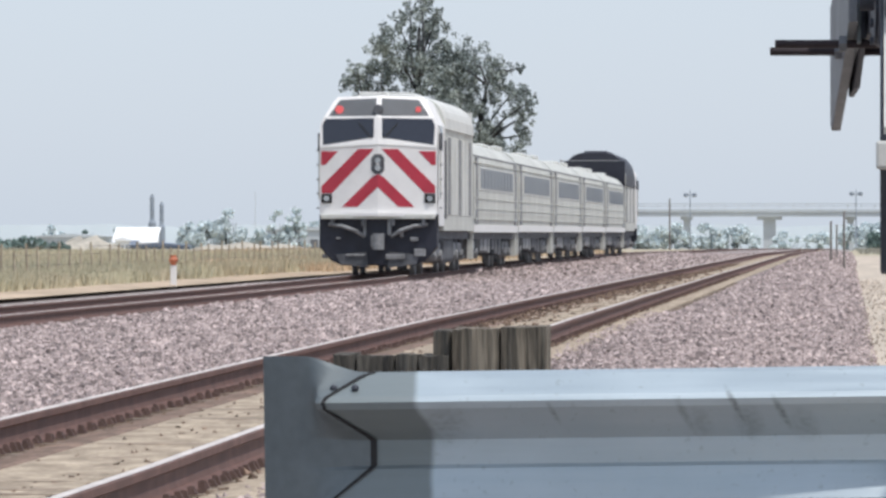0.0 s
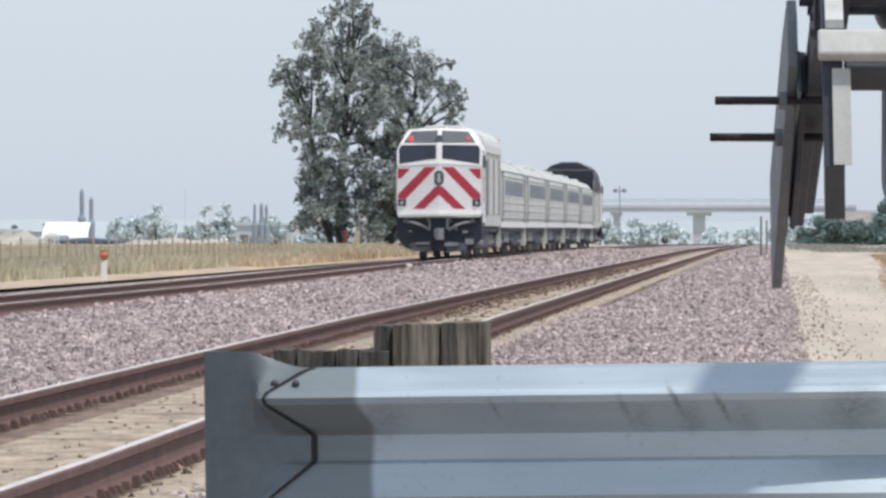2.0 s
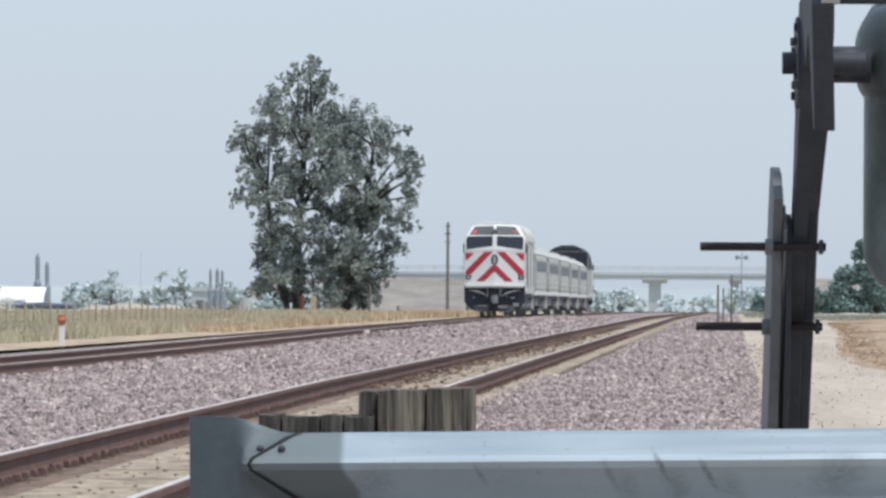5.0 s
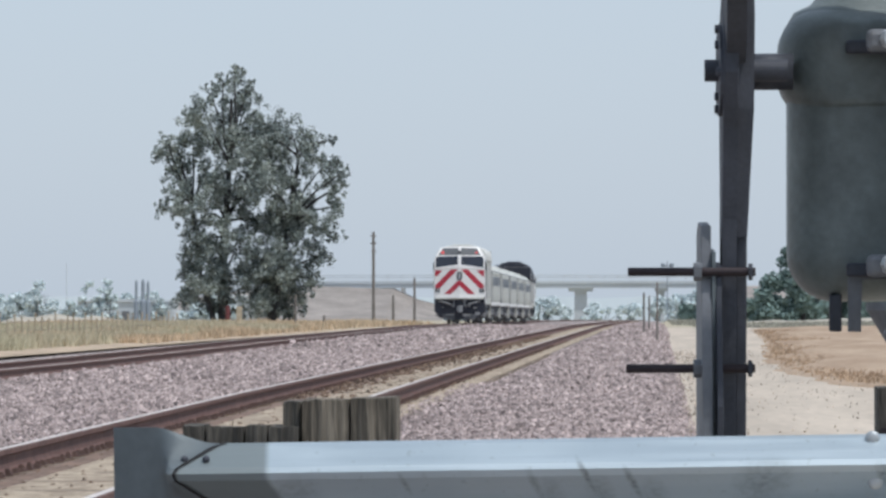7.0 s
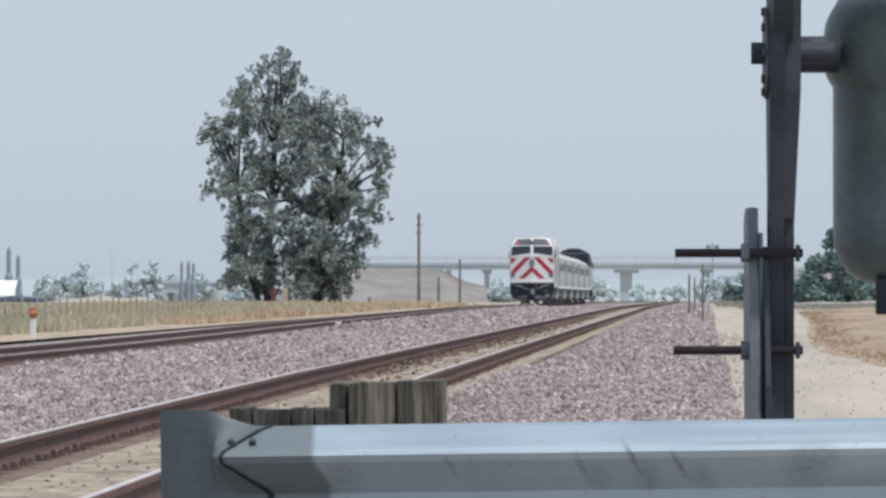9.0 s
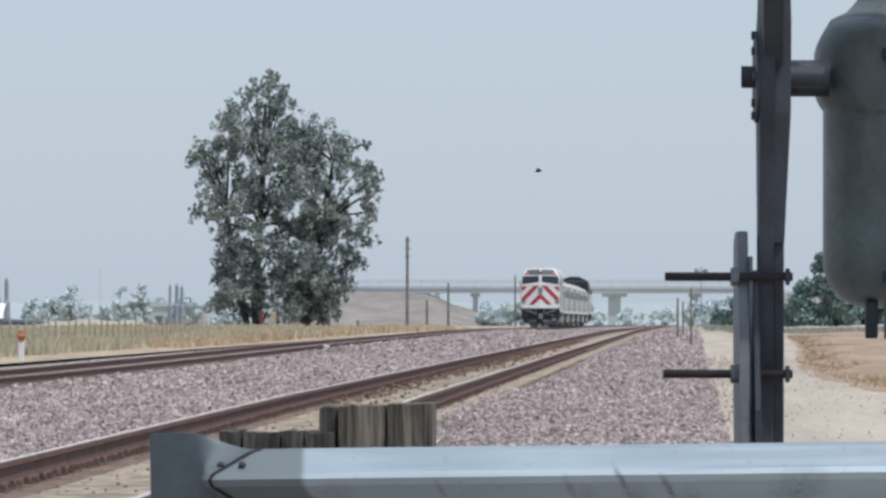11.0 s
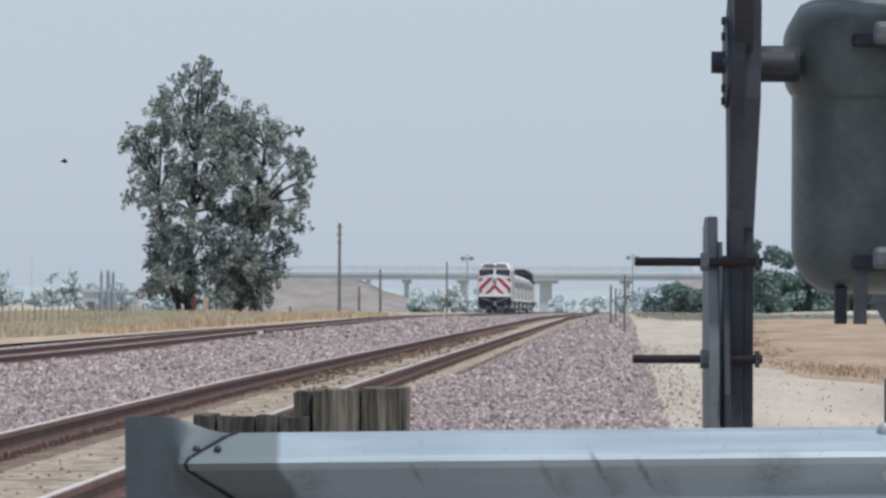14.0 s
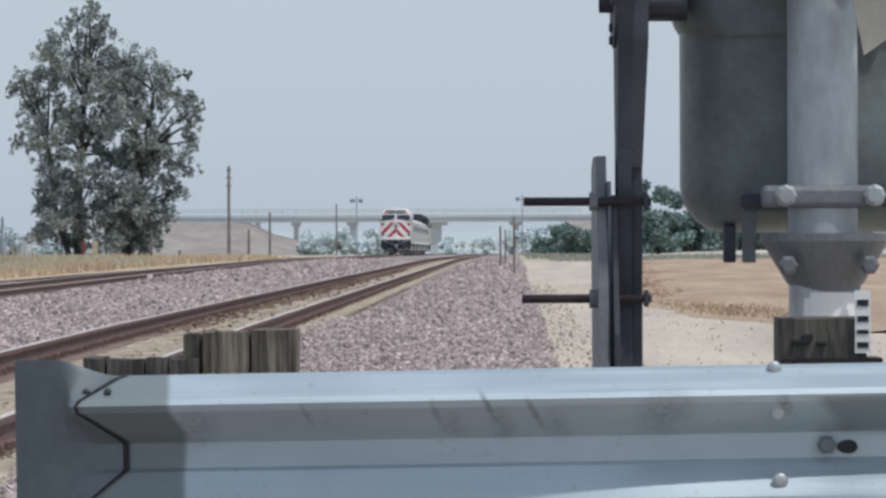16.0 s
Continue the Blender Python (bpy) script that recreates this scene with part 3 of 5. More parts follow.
# counterweight plates
prism(bm := B(), [(0.335, 0.09), (0.36, 0.15), (0.60, 0.155), (1.25, 0.09), (1.25, -0.19), (1.20, -0.205), (0.62, -0.10), (0.335, -0.02)], ax(1050), ax(1068), "x", 0.003)
part("counterweight_plate", bm, M_PLATE, arm, "grey steel counterweight plate")
prism(bm := B(), [(0.39, 0.04), (1.1, 0.06), (1.1, -0.12), (0.39, -0.06)], ax(1068.5), ax(1075), "x", 0.001)
part("counterweight_plate", bm, M_GALVD, arm)
prism(bm := B(), [(0.42, 0.05), (1.0, 0.07), (1.0, -0.14), (0.72, -0.14), (0.42, -0.05)], ax(1075.5), ax(1086), "x", 0.002)
part("counterweight_plate", bm, M_CAST, arm)
n = -0.062
for r, tip in ((0.434, 920), (0.644, 917)):
    part("clamp_bolt", tube(B(), (ax(tip), r, n), (ax(1145), r, n), 0.0095, seg=12), M_ROD, arm, "long dark threaded bolt")
    part("bolt_nut", tube(B(), (ax(1036), r, n), (ax(1050), r, n), 0.02, seg=6), M_PLATE, arm)
    part("bolt_nut", tube(B(), (ax(1132.5), r, n), (ax(1140), r, n), 0.018, seg=6), M_CAST, arm)
for by, bz in ((-0.09, 0), (-0.056, 0), (0.056, 0), (0.084, 0), (0, -0.09), (0, -0.05), (0, 0.05), (0, 0.09)):
    part("hub_bolt", tube(B(), (ax(1075), by, bz), (ax(1087), by, bz), 0.0095, seg=8), M_CAST, arm)
part("hub_plate", tube(B(), (ax(1081), 0, 0), (ax(1090), 0, 0), 0.10, seg=24), M_CAST, arm)
# gate side: bracket toward the gate arm, below its axis, cranked a little
GA = ax(1119) - 0.035


def cranked(bm):
    for v in bm.verts:
        v.co.x += 0.056 * v.co.y
    return bm


prism(bm := B(), [(-0.10, 0.07), (-0.57, -0.33), (-0.56, -0.41), (-0.51, -0.615), (-0.20, -0.605), (-0.17, -0.55), (-0.32, -0.38), (-0.02, -0.08)], GA + 0.004, GA + 0.047, "x", 0.003)
part("gate_bracket", cranked(bm), M_CAST, arm)
# pale strip and plate put the sunlit faces of the dark bracket into colour
prism(bm := B(), [(-0.11, 0.075), (-0.58, -0.315), (-0.57, -0.33), (-0.10, 0.055)], GA + 0.012, GA + 0.050, "x", 0.001)
part("bracket_flange", cranked(bm), M_ARMPAINT, arm, "pale grey strip for the bracket's sunlit front edge")
prism(bm := B(), [(-0.568, -0.420), (-0.521, -0.615), (-0.511, -0.612), (-0.558, -0.417)], GA + 0.024, GA + 0.062, "x", 0.001)
part("bracket_face", cranked(bm), M_ARMPAINT, arm, "pale grey plate for the bracket's sunlit end face")
part("cross_tube", cranked(box(B(), GA - 0.004, GA + 1.0, -0.605, -0.565, -0.404, -0.346, 0.006)), M_ARMPAINT, arm, "pale grey square cross tube")
part("inner_bar", cranked(box(B(), GA + 0.05, GA + 0.9, -0.495, -0.375, -0.389, -0.329, 0.006)), M_CAST, arm)
part("gate_arm", box(B(), 0.16, 0.31, -5.6, -0.56, -0.43, -0.33, 0.01), M_ARMPAINT, arm, "pale gate arm reaching over the road")


# ---- train ----
def loco_section(w=1.55, top=4.72, shoulder=3.95, inner=1.12, base=1.18):
    return [(-w, base), (-w, shoulder), (-inner - 0.12, top - 0.10), (-inner + 0.1, top), (inner - 0.1, top), (inner + 0.12, top - 0.10), (w, shoulder), (w, base)]


M_REDLAMP = bpy.data.materials.new("red_marker_lamp")
M_REDLAMP.use_nodes = True
mp = M_REDLAMP.node_tree.nodes["Principled BSDF"]
mp.inputs["Base Color"].default_value = (0.7, 0.1, 0.1, 1)
mp.inputs["Emission Color"].default_value = (1.0, 0.22, 0.22, 1)
mp.inputs["Emission Strength"].default_value = 0.2


def truck(parent, y, length=3.6, n=2):
    t = part("truck_frame", box(B(), 1.12, 1.3, y - length / 2, y + length / 2, 0.55, 0.85, 0.04), M_TRUCK, parent)
    part("truck_frame", box(B(), -1.3, -1.12, y - length / 2, y + length / 2, 0.55, 0.85, 0.04), M_TRUCK, parent)
    for i in range(n):
        yy = y + (i - (n - 1) / 2) * length * 0.72
        b = B()
        for s in (-1, 1):
            tube(b, (s * 0.70, yy, 0.46), (s * 0.83, yy, 0.46), 0.46, seg=20)
            tube(b, (s * 1.1, yy, 0.5), (s * 1.38, yy, 0.5), 0.16, seg=10)
        tube(b, (-1.2, yy, 0.46), (1.2, yy, 0.46), 0.09, seg=8)
        part("wheelset", b, M_TRUCK, parent)
        for s in (-1, 1):
            part("spring", tube(B(), (s * 1.22, yy + 0.45, 0.45), (s * 1.22, yy + 0.45, 1.0), 0.11, seg=10), M_UNDER, parent)


M_BROW = material("brow_grey_paint", (0.105, 0.112, 0.12), 0.7, var=0.1, scale=2, fine=20, bump=0.02)


def locomotive(label, lit, roofmat, hood=4.86, low=3.9):
    L = 17.0
    ob = thing("locomotive", label, "locomotive", group="train vehicles")
    sec = loco_section()
    # body behind the cab
    part("body", loft(B(), [[(x * 0.985, y, min(z, 4.60)) for x, z in sec] for y in (3.3, L - 0.05)]), M_SILVER, ob, "silver grey carbody")
    arch = [(1.585 * math.copysign(abs(math.cos(radians(a))) ** 0.62, math.cos(radians(a))), low + (hood - low) * math.sin(radians(a)) ** 0.75) for a in range(180, -1, -12)]
    part("hood_roof", loft(B(), [[(x * k, y, low + (z - low) * k) for x, z in arch] for y, k in ((4.0, 0.97), (4.3, 1.0), (L - 0.6, 1.0), (L - 0.4, 0.98))]), roofmat, ob, smooth=False)
    for k in range(5):
        part("roof_hatch", box(B(), -0.55, 0.55, 5.2 + k * 2.2, 6.6 + k * 2.2, hood - 0.06, hood + 0.06, 0.03), roofmat, ob)
    part("end_panel", box(B(), -1.5, 1.5, L - 0.06, L, 1.5, 4.58, 0.02), roofmat, ob)
    # cab with a pointed nose
    full = ((-1.55, 1.3), (-1.55, 3.95), (-1.22, 4.62), (-1.0, 4.72), (1.0, 4.72), (1.22, 4.62), (1.55, 3.95), (1.55, 1.3))
    part("cab", loft(B(), [[(x, y, min(z, top)) for x, z in full] for y, top in ((0.34, 3.42), (0.52, 4.10), (1.0, 4.71), (3.3, 4.72))]), M_WHITE, ob, "white painted cab")

    def face(poly, mat, name, lift=0.0, lab="", depth=0.03):
        """A slab on the pointed front: y follows the nose plane, which is slanted back above the windows."""
        b = B()
        def yy(x, z, o):
            base = 0.30 - 0.26 * (1 - min(1, abs(x) / 1.55))
            if z > 3.42:
                base += (z - 3.42) * 0.22
            if z > 4.16:
                base += (z - 4.16) * 0.55
            return base - 0.02 - o
        f = [b.verts.new((x, yy(x, z, lift), z)) for x, z in poly]
        k = [b.verts.new((x, yy(x, z, lift) + depth, z)) for x, z in poly]
        n = len(poly)
        b.faces.new(f)
        b.faces.new(k[::-1])
        for i in range(n):
            j = (i + 1) % n
            b.faces.new((f[i], f[j], k[j], k[i]))
        return part(name, b, mat, ob, lab)

    for s in (-1, 1):
        face([(0, 1.60), (s * 1.53, 1.60), (s * 1.55, 1.75), (s * 1.55, 3.42), (0, 3.42)], M_WHITE, "nose_panel", 0, "white nose panel", 0.25)
        face([(0, 3.42), (s * 1.55, 3.42), (s * 1.55, 3.95), (s * 1.45, 4.16), (0, 4.16)], M_WHITE, "windscreen_panel", 0, "", 0.2)
        face([(s * 0.07, 4.19), (s * 1.33, 4.19), (s * 1.04, 4.62), (s * 0.07, 4.66)], M_BROW, "brow_panel", 0, "grey sloped brow panel", 0.3)
        face([(0, 4.16), (s * 1.45, 4.16), (s * 1.12, 4.70), (0, 4.74)], M_WHITE, "brow_frame", -0.01, "", 0.3)
        face([(s * 0.11, 3.63), (s * 1.46, 3.43), (s * 1.48, 3.95), (s * 1.40, 4.11), (s * 0.11, 4.13)], M_GLASS, "windscreen", 0.012, "dark windscreen", 0.02)
        face([(s * 0.10, 3.32), (s * 0.52, 3.32), (s * 1.50, 2.34), (s * 1.50, 2.16), (s * 1.22, 2.16)], M_RED, "stripe", 0.008, "red diagonal stripe", 0.02)
        face([(s * 1.06, 3.26), (s * 1.51, 3.26), (s * 1.51, 2.90), (s * 1.40, 2.90)], M_RED, "stripe", 0.008, "", 0.02)
        face([(0, 2.66), (s * 0.16, 2.58), (s * 0.95, 1.80), (s * 0.54, 1.80), (0, 2.32)], M_RED, "stripe", 0.008, "", 0.02)
        face([(s * 1.22, 1.90), (s * 1.50, 1.90), (s * 1.50, 2.14), (s * 1.22, 2.14)], M_BLACK, "lamp_housing", 0.03, "black lamp housing", 0.05)
        b = B()
        tube(b, (s * 1.36, 0.16, 2.02), (s * 1.36, 0.20, 2.02), 0.075, seg=14)
        part("ditch_light", b, M_MAST, ob)
        b = B()
        tube(b, (s * 1.04, 0.43, 4.36), (s * 1.04, 0.62, 4.36), 0.11 if s < 0 else 0.075, seg=14)
        part("marker_light", b, M_REDLAMP if lit else M_RED, ob, "glowing red marker light")
        b = B()
        tube(b, (s * 1.60, 0.75, 2.0), (s * 1.60, 0.75, 3.3), 0.02, seg=8)
        part("handrail", b, M_SILVER, ob)
        part("side_window", box(B(), s * 1.545, s * 1.56, 1.2, 2.3, 3.3, 3.95), M_GLASS, ob)
        part("mirror", box(B(), s * 1.6 - 0.05, s * 1.6 + 0.05, 0.9, 1.0, 3.3, 3.75, 0.02), M_UNDER, ob)
        part("step", box(B(), s * 1.3 - 0.2, s * 1.3 + 0.2, 0.5, 1.0, 0.45, 0.55, 0.02), M_TRUCK, ob)
        for k in range(7):
            part("side_grille", box(B(), s * 1.528, s * 1.545, 5.2 + k * 1.6, 6.3 + k * 1.6, 1.6, 3.7), M_TRUCK if k % 3 == 0 else M_ROOFGREY, ob)
        part("side_door", box(B(), s * 1.53, s * 1.56, 3.5, 4.2, 1.5, 3.6), M_UNDER if s > 0 else M_SILVER, ob)
    face([(-0.17, 2.76), (-0.17, 3.08), (-0.08, 3.18), (0.08, 3.18), (0.17, 3.08), (0.17, 2.76), (0.08, 2.66), (-0.08, 2.66)], M_UNDER, "headlight", 0.02, "dark headlight casing", 0.06)
    for z in (2.82, 3.02):
        part("headlight_lens", tube(B(), (0, -0.035, z), (0, 0.0, z), 0.075, seg=14), M_MAST, ob)
    for s in (-1, 1):
        face([(s * 0.14, 3.60), (s * 0.18, 3.60), (s * 0.52, 3.98), (s * 0.49, 4.0)], M_BLACK, "wiper", 0.03, "", 0.015)
        face([(0, 3.44), (s * 1.53, 3.34), (s * 1.53, 3.39), (0, 3.56)], M_WHITE, "sill_trim", 0.02, "", 0.03)
        for k in range(5):
            part("grab_iron", box(B(), s * 1.62 - 0.02, s * 1.62 + 0.02, 0.45, 0.9, 1.75 + k * 0.38, 1.79 + k * 0.38), M_TRUCK, ob)
    for k in range(4):
        part("uncoupling_bracket", box(B(), -1.2 + k * 0.8 - 0.04, -1.2 + k * 0.8 + 0.04, 0.0, 0.2, 1.30, 1.48, 0.01), M_UNDER, ob)
    part("nose_lip", prism(B(), [(-1.52, 0.16), (0, -0.10), (1.52, 0.16), (1.52, 0.30), (-1.52, 0.30)], 1.55, 1.64, "z"), M_WHITE, ob, "pale lower lip of the nose")
    part("centre_lamp", tube(B(), (0, 0.22, 4.36), (0, 0.5, 4.36), 0.13, seg=14), M_UNDER, ob)
    part("roof_horn", box(B(), -0.55, 0.2, 1.0, 1.6, 4.74, 4.84, 0.02), M_ROOFGREY, ob)
    # pilot and coupler
    prism(bm := B(), [(-1.55, 0.75), (-1.55, 1.60), (1.55, 1.60), (1.55, 0.75), (1.25, 0.40), (0.95, 0.26), (-0.95, 0.26), (-1.25, 0.40)], 0.22, 0.9, "y", 0.03)
    part("pilot", bm, M_DARKBLUE, ob, "dark blue-black pilot")
    part("coupler", box(B(), -0.16, 0.16, -0.35, 0.25, 0.72, 1.06, 0.05), M_TRUCK, ob)
    part("coupler_knuckle", tube(B(), (0.05, -0.38, 0.68), (0.05, -0.38, 1.10), 0.15, seg=12), M_TRUCK, ob)
    for s in (-1, 1):
        b = B()
        pts = [(s * 0.35, 0.2, 1.02), (s * 0.6, 0.05, 1.18), (s * 0.95, 0.08, 1.30), (s * 1.3, 0.18, 1.34)]
        for p, q in zip(pts, pts[1:]):
            tube(b, p, q, 0.05, seg=8)
        part("hose", b, M_TRUCK, ob, "dusty grey brake hose")
        part("plow_plate", prism(B(), [(s * 0.25, 0.20), (s * 1.0, 0.30), (s * 1.1, 0.55), (s * 0.3, 0.62)], 0.14, 0.20, "y"), M_UNDER, ob)
    part("anticlimber", box(B(), -1.5, 1.5, 0.02, 0.3, 1.48, 1.6, 0.02), M_SILVER, ob)
    for x, z, w, h in ((-1.05, 0.95, 0.12, 0.05), (0.62, 1.0, 0.10, 0.16), (0.95, 0.9, 0.22, 0.10), (-0.6, 0.5, 0.5, 0.06), (0.45, 0.42, 0.5, 0.14), (1.1, 0.5, 0.3, 0.2), (-0.35, 1.05, 0.08, 0.4), (0.3, 1.05, 0.1, 0.42)):
        part("pilot_fitting", box(B(), x - w / 2, x + w / 2, 0.10, 0.24, z, z + h, 0.02), M_TRUCK, ob)
    part("underframe", box(B(), -1.4, 1.4, 0.9, L - 0.3, 0.95, 1.2), M_UNDER, ob)
    part("fuel_tank", box(B(), -1.35, 1.35, 6.3, 10.6, 0.3, 1.0, 0.12), M_UNDER, ob)
    truck(ob, 3.7)
    truck(ob, 13.3)
    return ob


def coach(label):
    L = 25.3
    ob = thing("passenger_car", label, "passenger car", group="train vehicles")
    half = [(1.48, 1.12), (1.53, 1.7), (1.53, 3.0), (1.46, 3.35), (1.15, 3.68), (0.7, 3.84), (0, 3.88)]
    sec = half + [(-x, z) for x, z in half[-2::-1]]
    part("body", loft(B(), [[(x, y, z) for x, z in sec] for y in (0.25, L - 0.25)]), M_SILVER, ob, "ribbed silver carbody", smooth=False)
    for s in (-1, 1):
        part("sill_band", box(B(), min(s * 1.49, s * 1.535), max(s * 1.49, s * 1.535), 0.25, L - 0.25, 1.12, 1.34), M_WHITE, ob, "white lower band")
        part("window_band", box(B(), min(s * 1.50, s * 1.545), max(s * 1.50, s * 1.545), 3.0, L - 3.0, 2.36, 3.06), M_ROOFGREY, ob)
        for k in range(10):
            y = 3.5 + k * 1.86
            part("window", box(B(), min(s * 1.51, s * 1.556), max(s * 1.51, s * 1.556), y, y + 1.5, 2.42, 3.0), M_CARGLASS, ob)
        for y in (1.2, L - 2.1):
            part("door", box(B(), min(s * 1.5, s * 1.548), max(s * 1.5, s * 1.548), y, y + 0.9, 1.35, 3.3), M_TRUCK, ob)
        part("gutter", box(B(), min(s * 1.40, s * 1.475), max(s * 1.40, s * 1.475), 0.3, L - 0.3, 3.32, 3.38), M_TRUCK, ob)
        for z in (1.5, 1.8, 2.1, 3.14):
            part("rib", box(B(), min(s * 1.5, s * 1.55), max(s * 1.5, s * 1.55), 0.3, L - 0.3, z, z + 0.03), M_SILVER, ob)
    part("roof_unit", box(B(), -0.7, 0.7, 2.0, 5.5, 3.82, 3.98, 0.05), M_ROOFGREY, ob)
    part("roof_unit", box(B(), -0.7, 0.7, L - 6, L - 2.5, 3.82, 3.96, 0.05), M_ROOFGREY, ob)
    for y in (0.0, L - 0.25):
        part("diaphragm", box(B(), -0.75, 0.75, y - 0.12, y + 0.3, 1.2, 3.5, 0.05), M_BLACK, ob)
    part("underframe", box(B(), -1.4, 1.4, 0.3, L - 0.3, 0.92, 1.13), M_UNDER, ob)
    rng = random.Random(5)
    for y in (6.3, 8.2, 10.4, 12.4, 14.2, 16.2):
        part("equipment_box", box(B(), -1.38, 1.38, y, y + rng.uniform(0.9, 1.5), rng.uniform(0.4, 0.6), 0.95, 0.03), M_UNDER if rng.random() < 0.6 else M_TRUCK, ob)
    for y in (0.35, L - 0.75):
        for s in (-1, 1):
            part("end_step", box(B(), s * 1.4 - 0.08, s * 1.4 + 0.08, y, y + 0.4, 0.35, 1.12), M_SILVER, ob)
    truck(ob, 3.4, 2.9)
    truck(ob, L - 3.4, 2.9)
    return ob


TRAIN = [(locomotive("white locomotive with red chevron stripes and dark pilot", True, M_ROOFGREY), 0.0, 0)]
first = coach("silver single-deck passenger car with a row of windows")
TRAIN.append((first, 17.2, 0))
for k in range(1, 5):
    c = copy_thing(first, pose(0, 0, 0))
    TRAIN.append((c, 17.2 + 25.7 * k, 0))
TRAIN.append((locomotive("white locomotive with a dark roof leading the silver cars", False, M_DARKBLUE, 5.02, 3.35), 17.2 + 25.7 * 5 + 17.3, 180))


# ---- trees, bushes and grass ----
def leaf_cloud(clumps, per, size, seed, squash=0.8):
    """Small tilted leaf sprays spread through many clumps of (x, y, z, radius)."""
    rng = np.random.default_rng(seed)
    V, F = [], []
    for cx, cy, cz, r in clumps:
        n = max(12, int(per * r * r))
        d = rng.normal(size=(n, 3))
        d /= np.linalg.norm(d, axis=1)[:, None]
        rad = r * rng.uniform(0.25, 1.0, n) ** 0.5 * rng.uniform(0.75, 1.15, n)
        p = np.array([cx, cy, cz]) + d * rad[:, None] * np.array([1, 1, squash])
        a = rng.normal(size=(n, 3))
        a /= np.linalg.norm(a, axis=1)[:, None]
        b = np.cross(a, rng.normal(size=(n, 3)))
        b /= np.linalg.norm(b, axis=1)[:, None]
        s = size * rng.uniform(0.5, 1.3, n)[:, None]
        i0 = len(V)
        quad = np.stack([p - a * s, p + b * s * 0.45, p + a * s, p - b * s * 0.45], 1).reshape(-1, 3)
        V.extend(quad.tolist())
        F.extend([(i0 + 4 * k, i0 + 4 * k + 1, i0 + 4 * k + 2, i0 + 4 * k + 3) for k in range(n)])
    return V, F


def branch(bm, pts, r0, r1):
    n = len(pts) - 1
    for i in range(n):
        a, b = r0 + (r1 - r0) * i / n, r0 + (r1 - r0) * (i + 1) / n
        tube(bm, pts[i], pts[i + 1], a, b, seg=7)


TREE = (-28.2, 450.0, 0.05)
tree = thing("eucalyptus_tree", "tall grey-green eucalyptus tree with two stems and an airy uneven crown", "tree", TREE)
rng = random.Random(8)
bm = B()
stems = [[(-2.0, 0, -0.2), (-2.1, 0, 3), (-1.9, 0.2, 7), (-1.6, 0, 11), (-1.5, 0.3, 15.5)], [(1.2, 0.5, -0.2), (1.8, 0.5, 3), (2.6, 0.4, 7), (3.2, 0, 11.5)],
         [(-2.6, -0.3, -0.1), (-3.6, 0, 3), (-4.2, 0.2, 8), (-5.2, 0, 12)]]
for st, r0, r1 in zip(stems, (0.42, 0.36, 0.22), (0.10, 0.10, 0.07)):
    bm = B()
    branch(bm, st, r0, r1)
    part("trunk", bm, M_BARK, tree)
# crown lobes: x, z, radius
LOBES = [(-1.2, 17.1, 0.8), (-2.2, 16.9, 0.6), (-1.5, 16.0, 1.2), (-0.6, 15.2, 1.2), (-3.2, 14.4, 1.6), (-1.8, 13.4, 1.7), (-4.2, 12.4, 1.4), (-5.7, 11.6, 1.2), (-5.0, 10.6, 1.3), (-6.2, 7.8, 0.75), (-4.6, 8.4, 1.3),
         (-3.2, 10.4, 1.5), (-2.9, 7.4, 1.5), (-3.5, 5.2, 1.4), (-3.8, 3.4, 1.7), (-2.2, 3.0, 1.7), (-1.0, 5.4, 1.5), (0.4, 11.6, 1.7), (2.0, 13.2, 1.5), (0.8, 13.9, 1.1), (3.4, 12.0, 1.4),
         (5.0, 11.0, 1.2), (6.3, 10.3, 0.6), (5.4, 12.7, 0.35), (5.2, 9.0, 1.2), (4.8, 7.2, 1.2), (1.2, 9.4, 1.9), (2.8, 8.0, 1.7), (3.6, 5.6, 1.4), (1.4, 6.2, 1.5), (0.4, 2.6, 1.7),
         (1.9, 2.2, 1.8), (2.0, 4.0, 1.7), (-0.3, 6.8, 1.4), (0.6, 4.4, 1.5), (-2.6, 4.6, 1.5), (4.4, 4.6, 1.1), (-1.2, 11.4, 1.3), (-0.4, 9.8, 1.3), (0.0, 12.4, 1.1), (-0.2, 3.2, 1.4), (-4.0, 2.2, 1.4), (-2.7, 1.2, 1.2), (0.6, 1.2, 1.3), (2.2, 1.0, 1.2), (3.2, 1.8, 1.1), (-1.2, 1.2, 0.8), (3.0, 6.8, 1.3), (-6.2, 11.9, 0.8), (-5.9, 12.7, 0.6), (6.0, 9.4, 0.8), (5.6, 6.2, 0.8), (-0.2, 16.5, 0.6), (-2.9, 15.9, 0.8), (-5.2, 9.2, 0.9), (2.6, 10.4, 1.4), (3.2, 3.2, 1.2), (4.2, 3.0, 0.8), (-0.8, 8.6, 1.3), (-4.4, 1.4, 0.9), (0.3, 12.8, 1.3), (1.0, 11.6, 1.4), (-0.4, 13.9, 1.1), (1.6, 12.6, 1.1), (-4.2, 6.4, 1.0), (-4.3, 4.4, 1.0), (5.7, 8.0, 0.7), (-2.4, 8.8, 1.3), (1.9, 7.2, 1.4)]
clumps = []
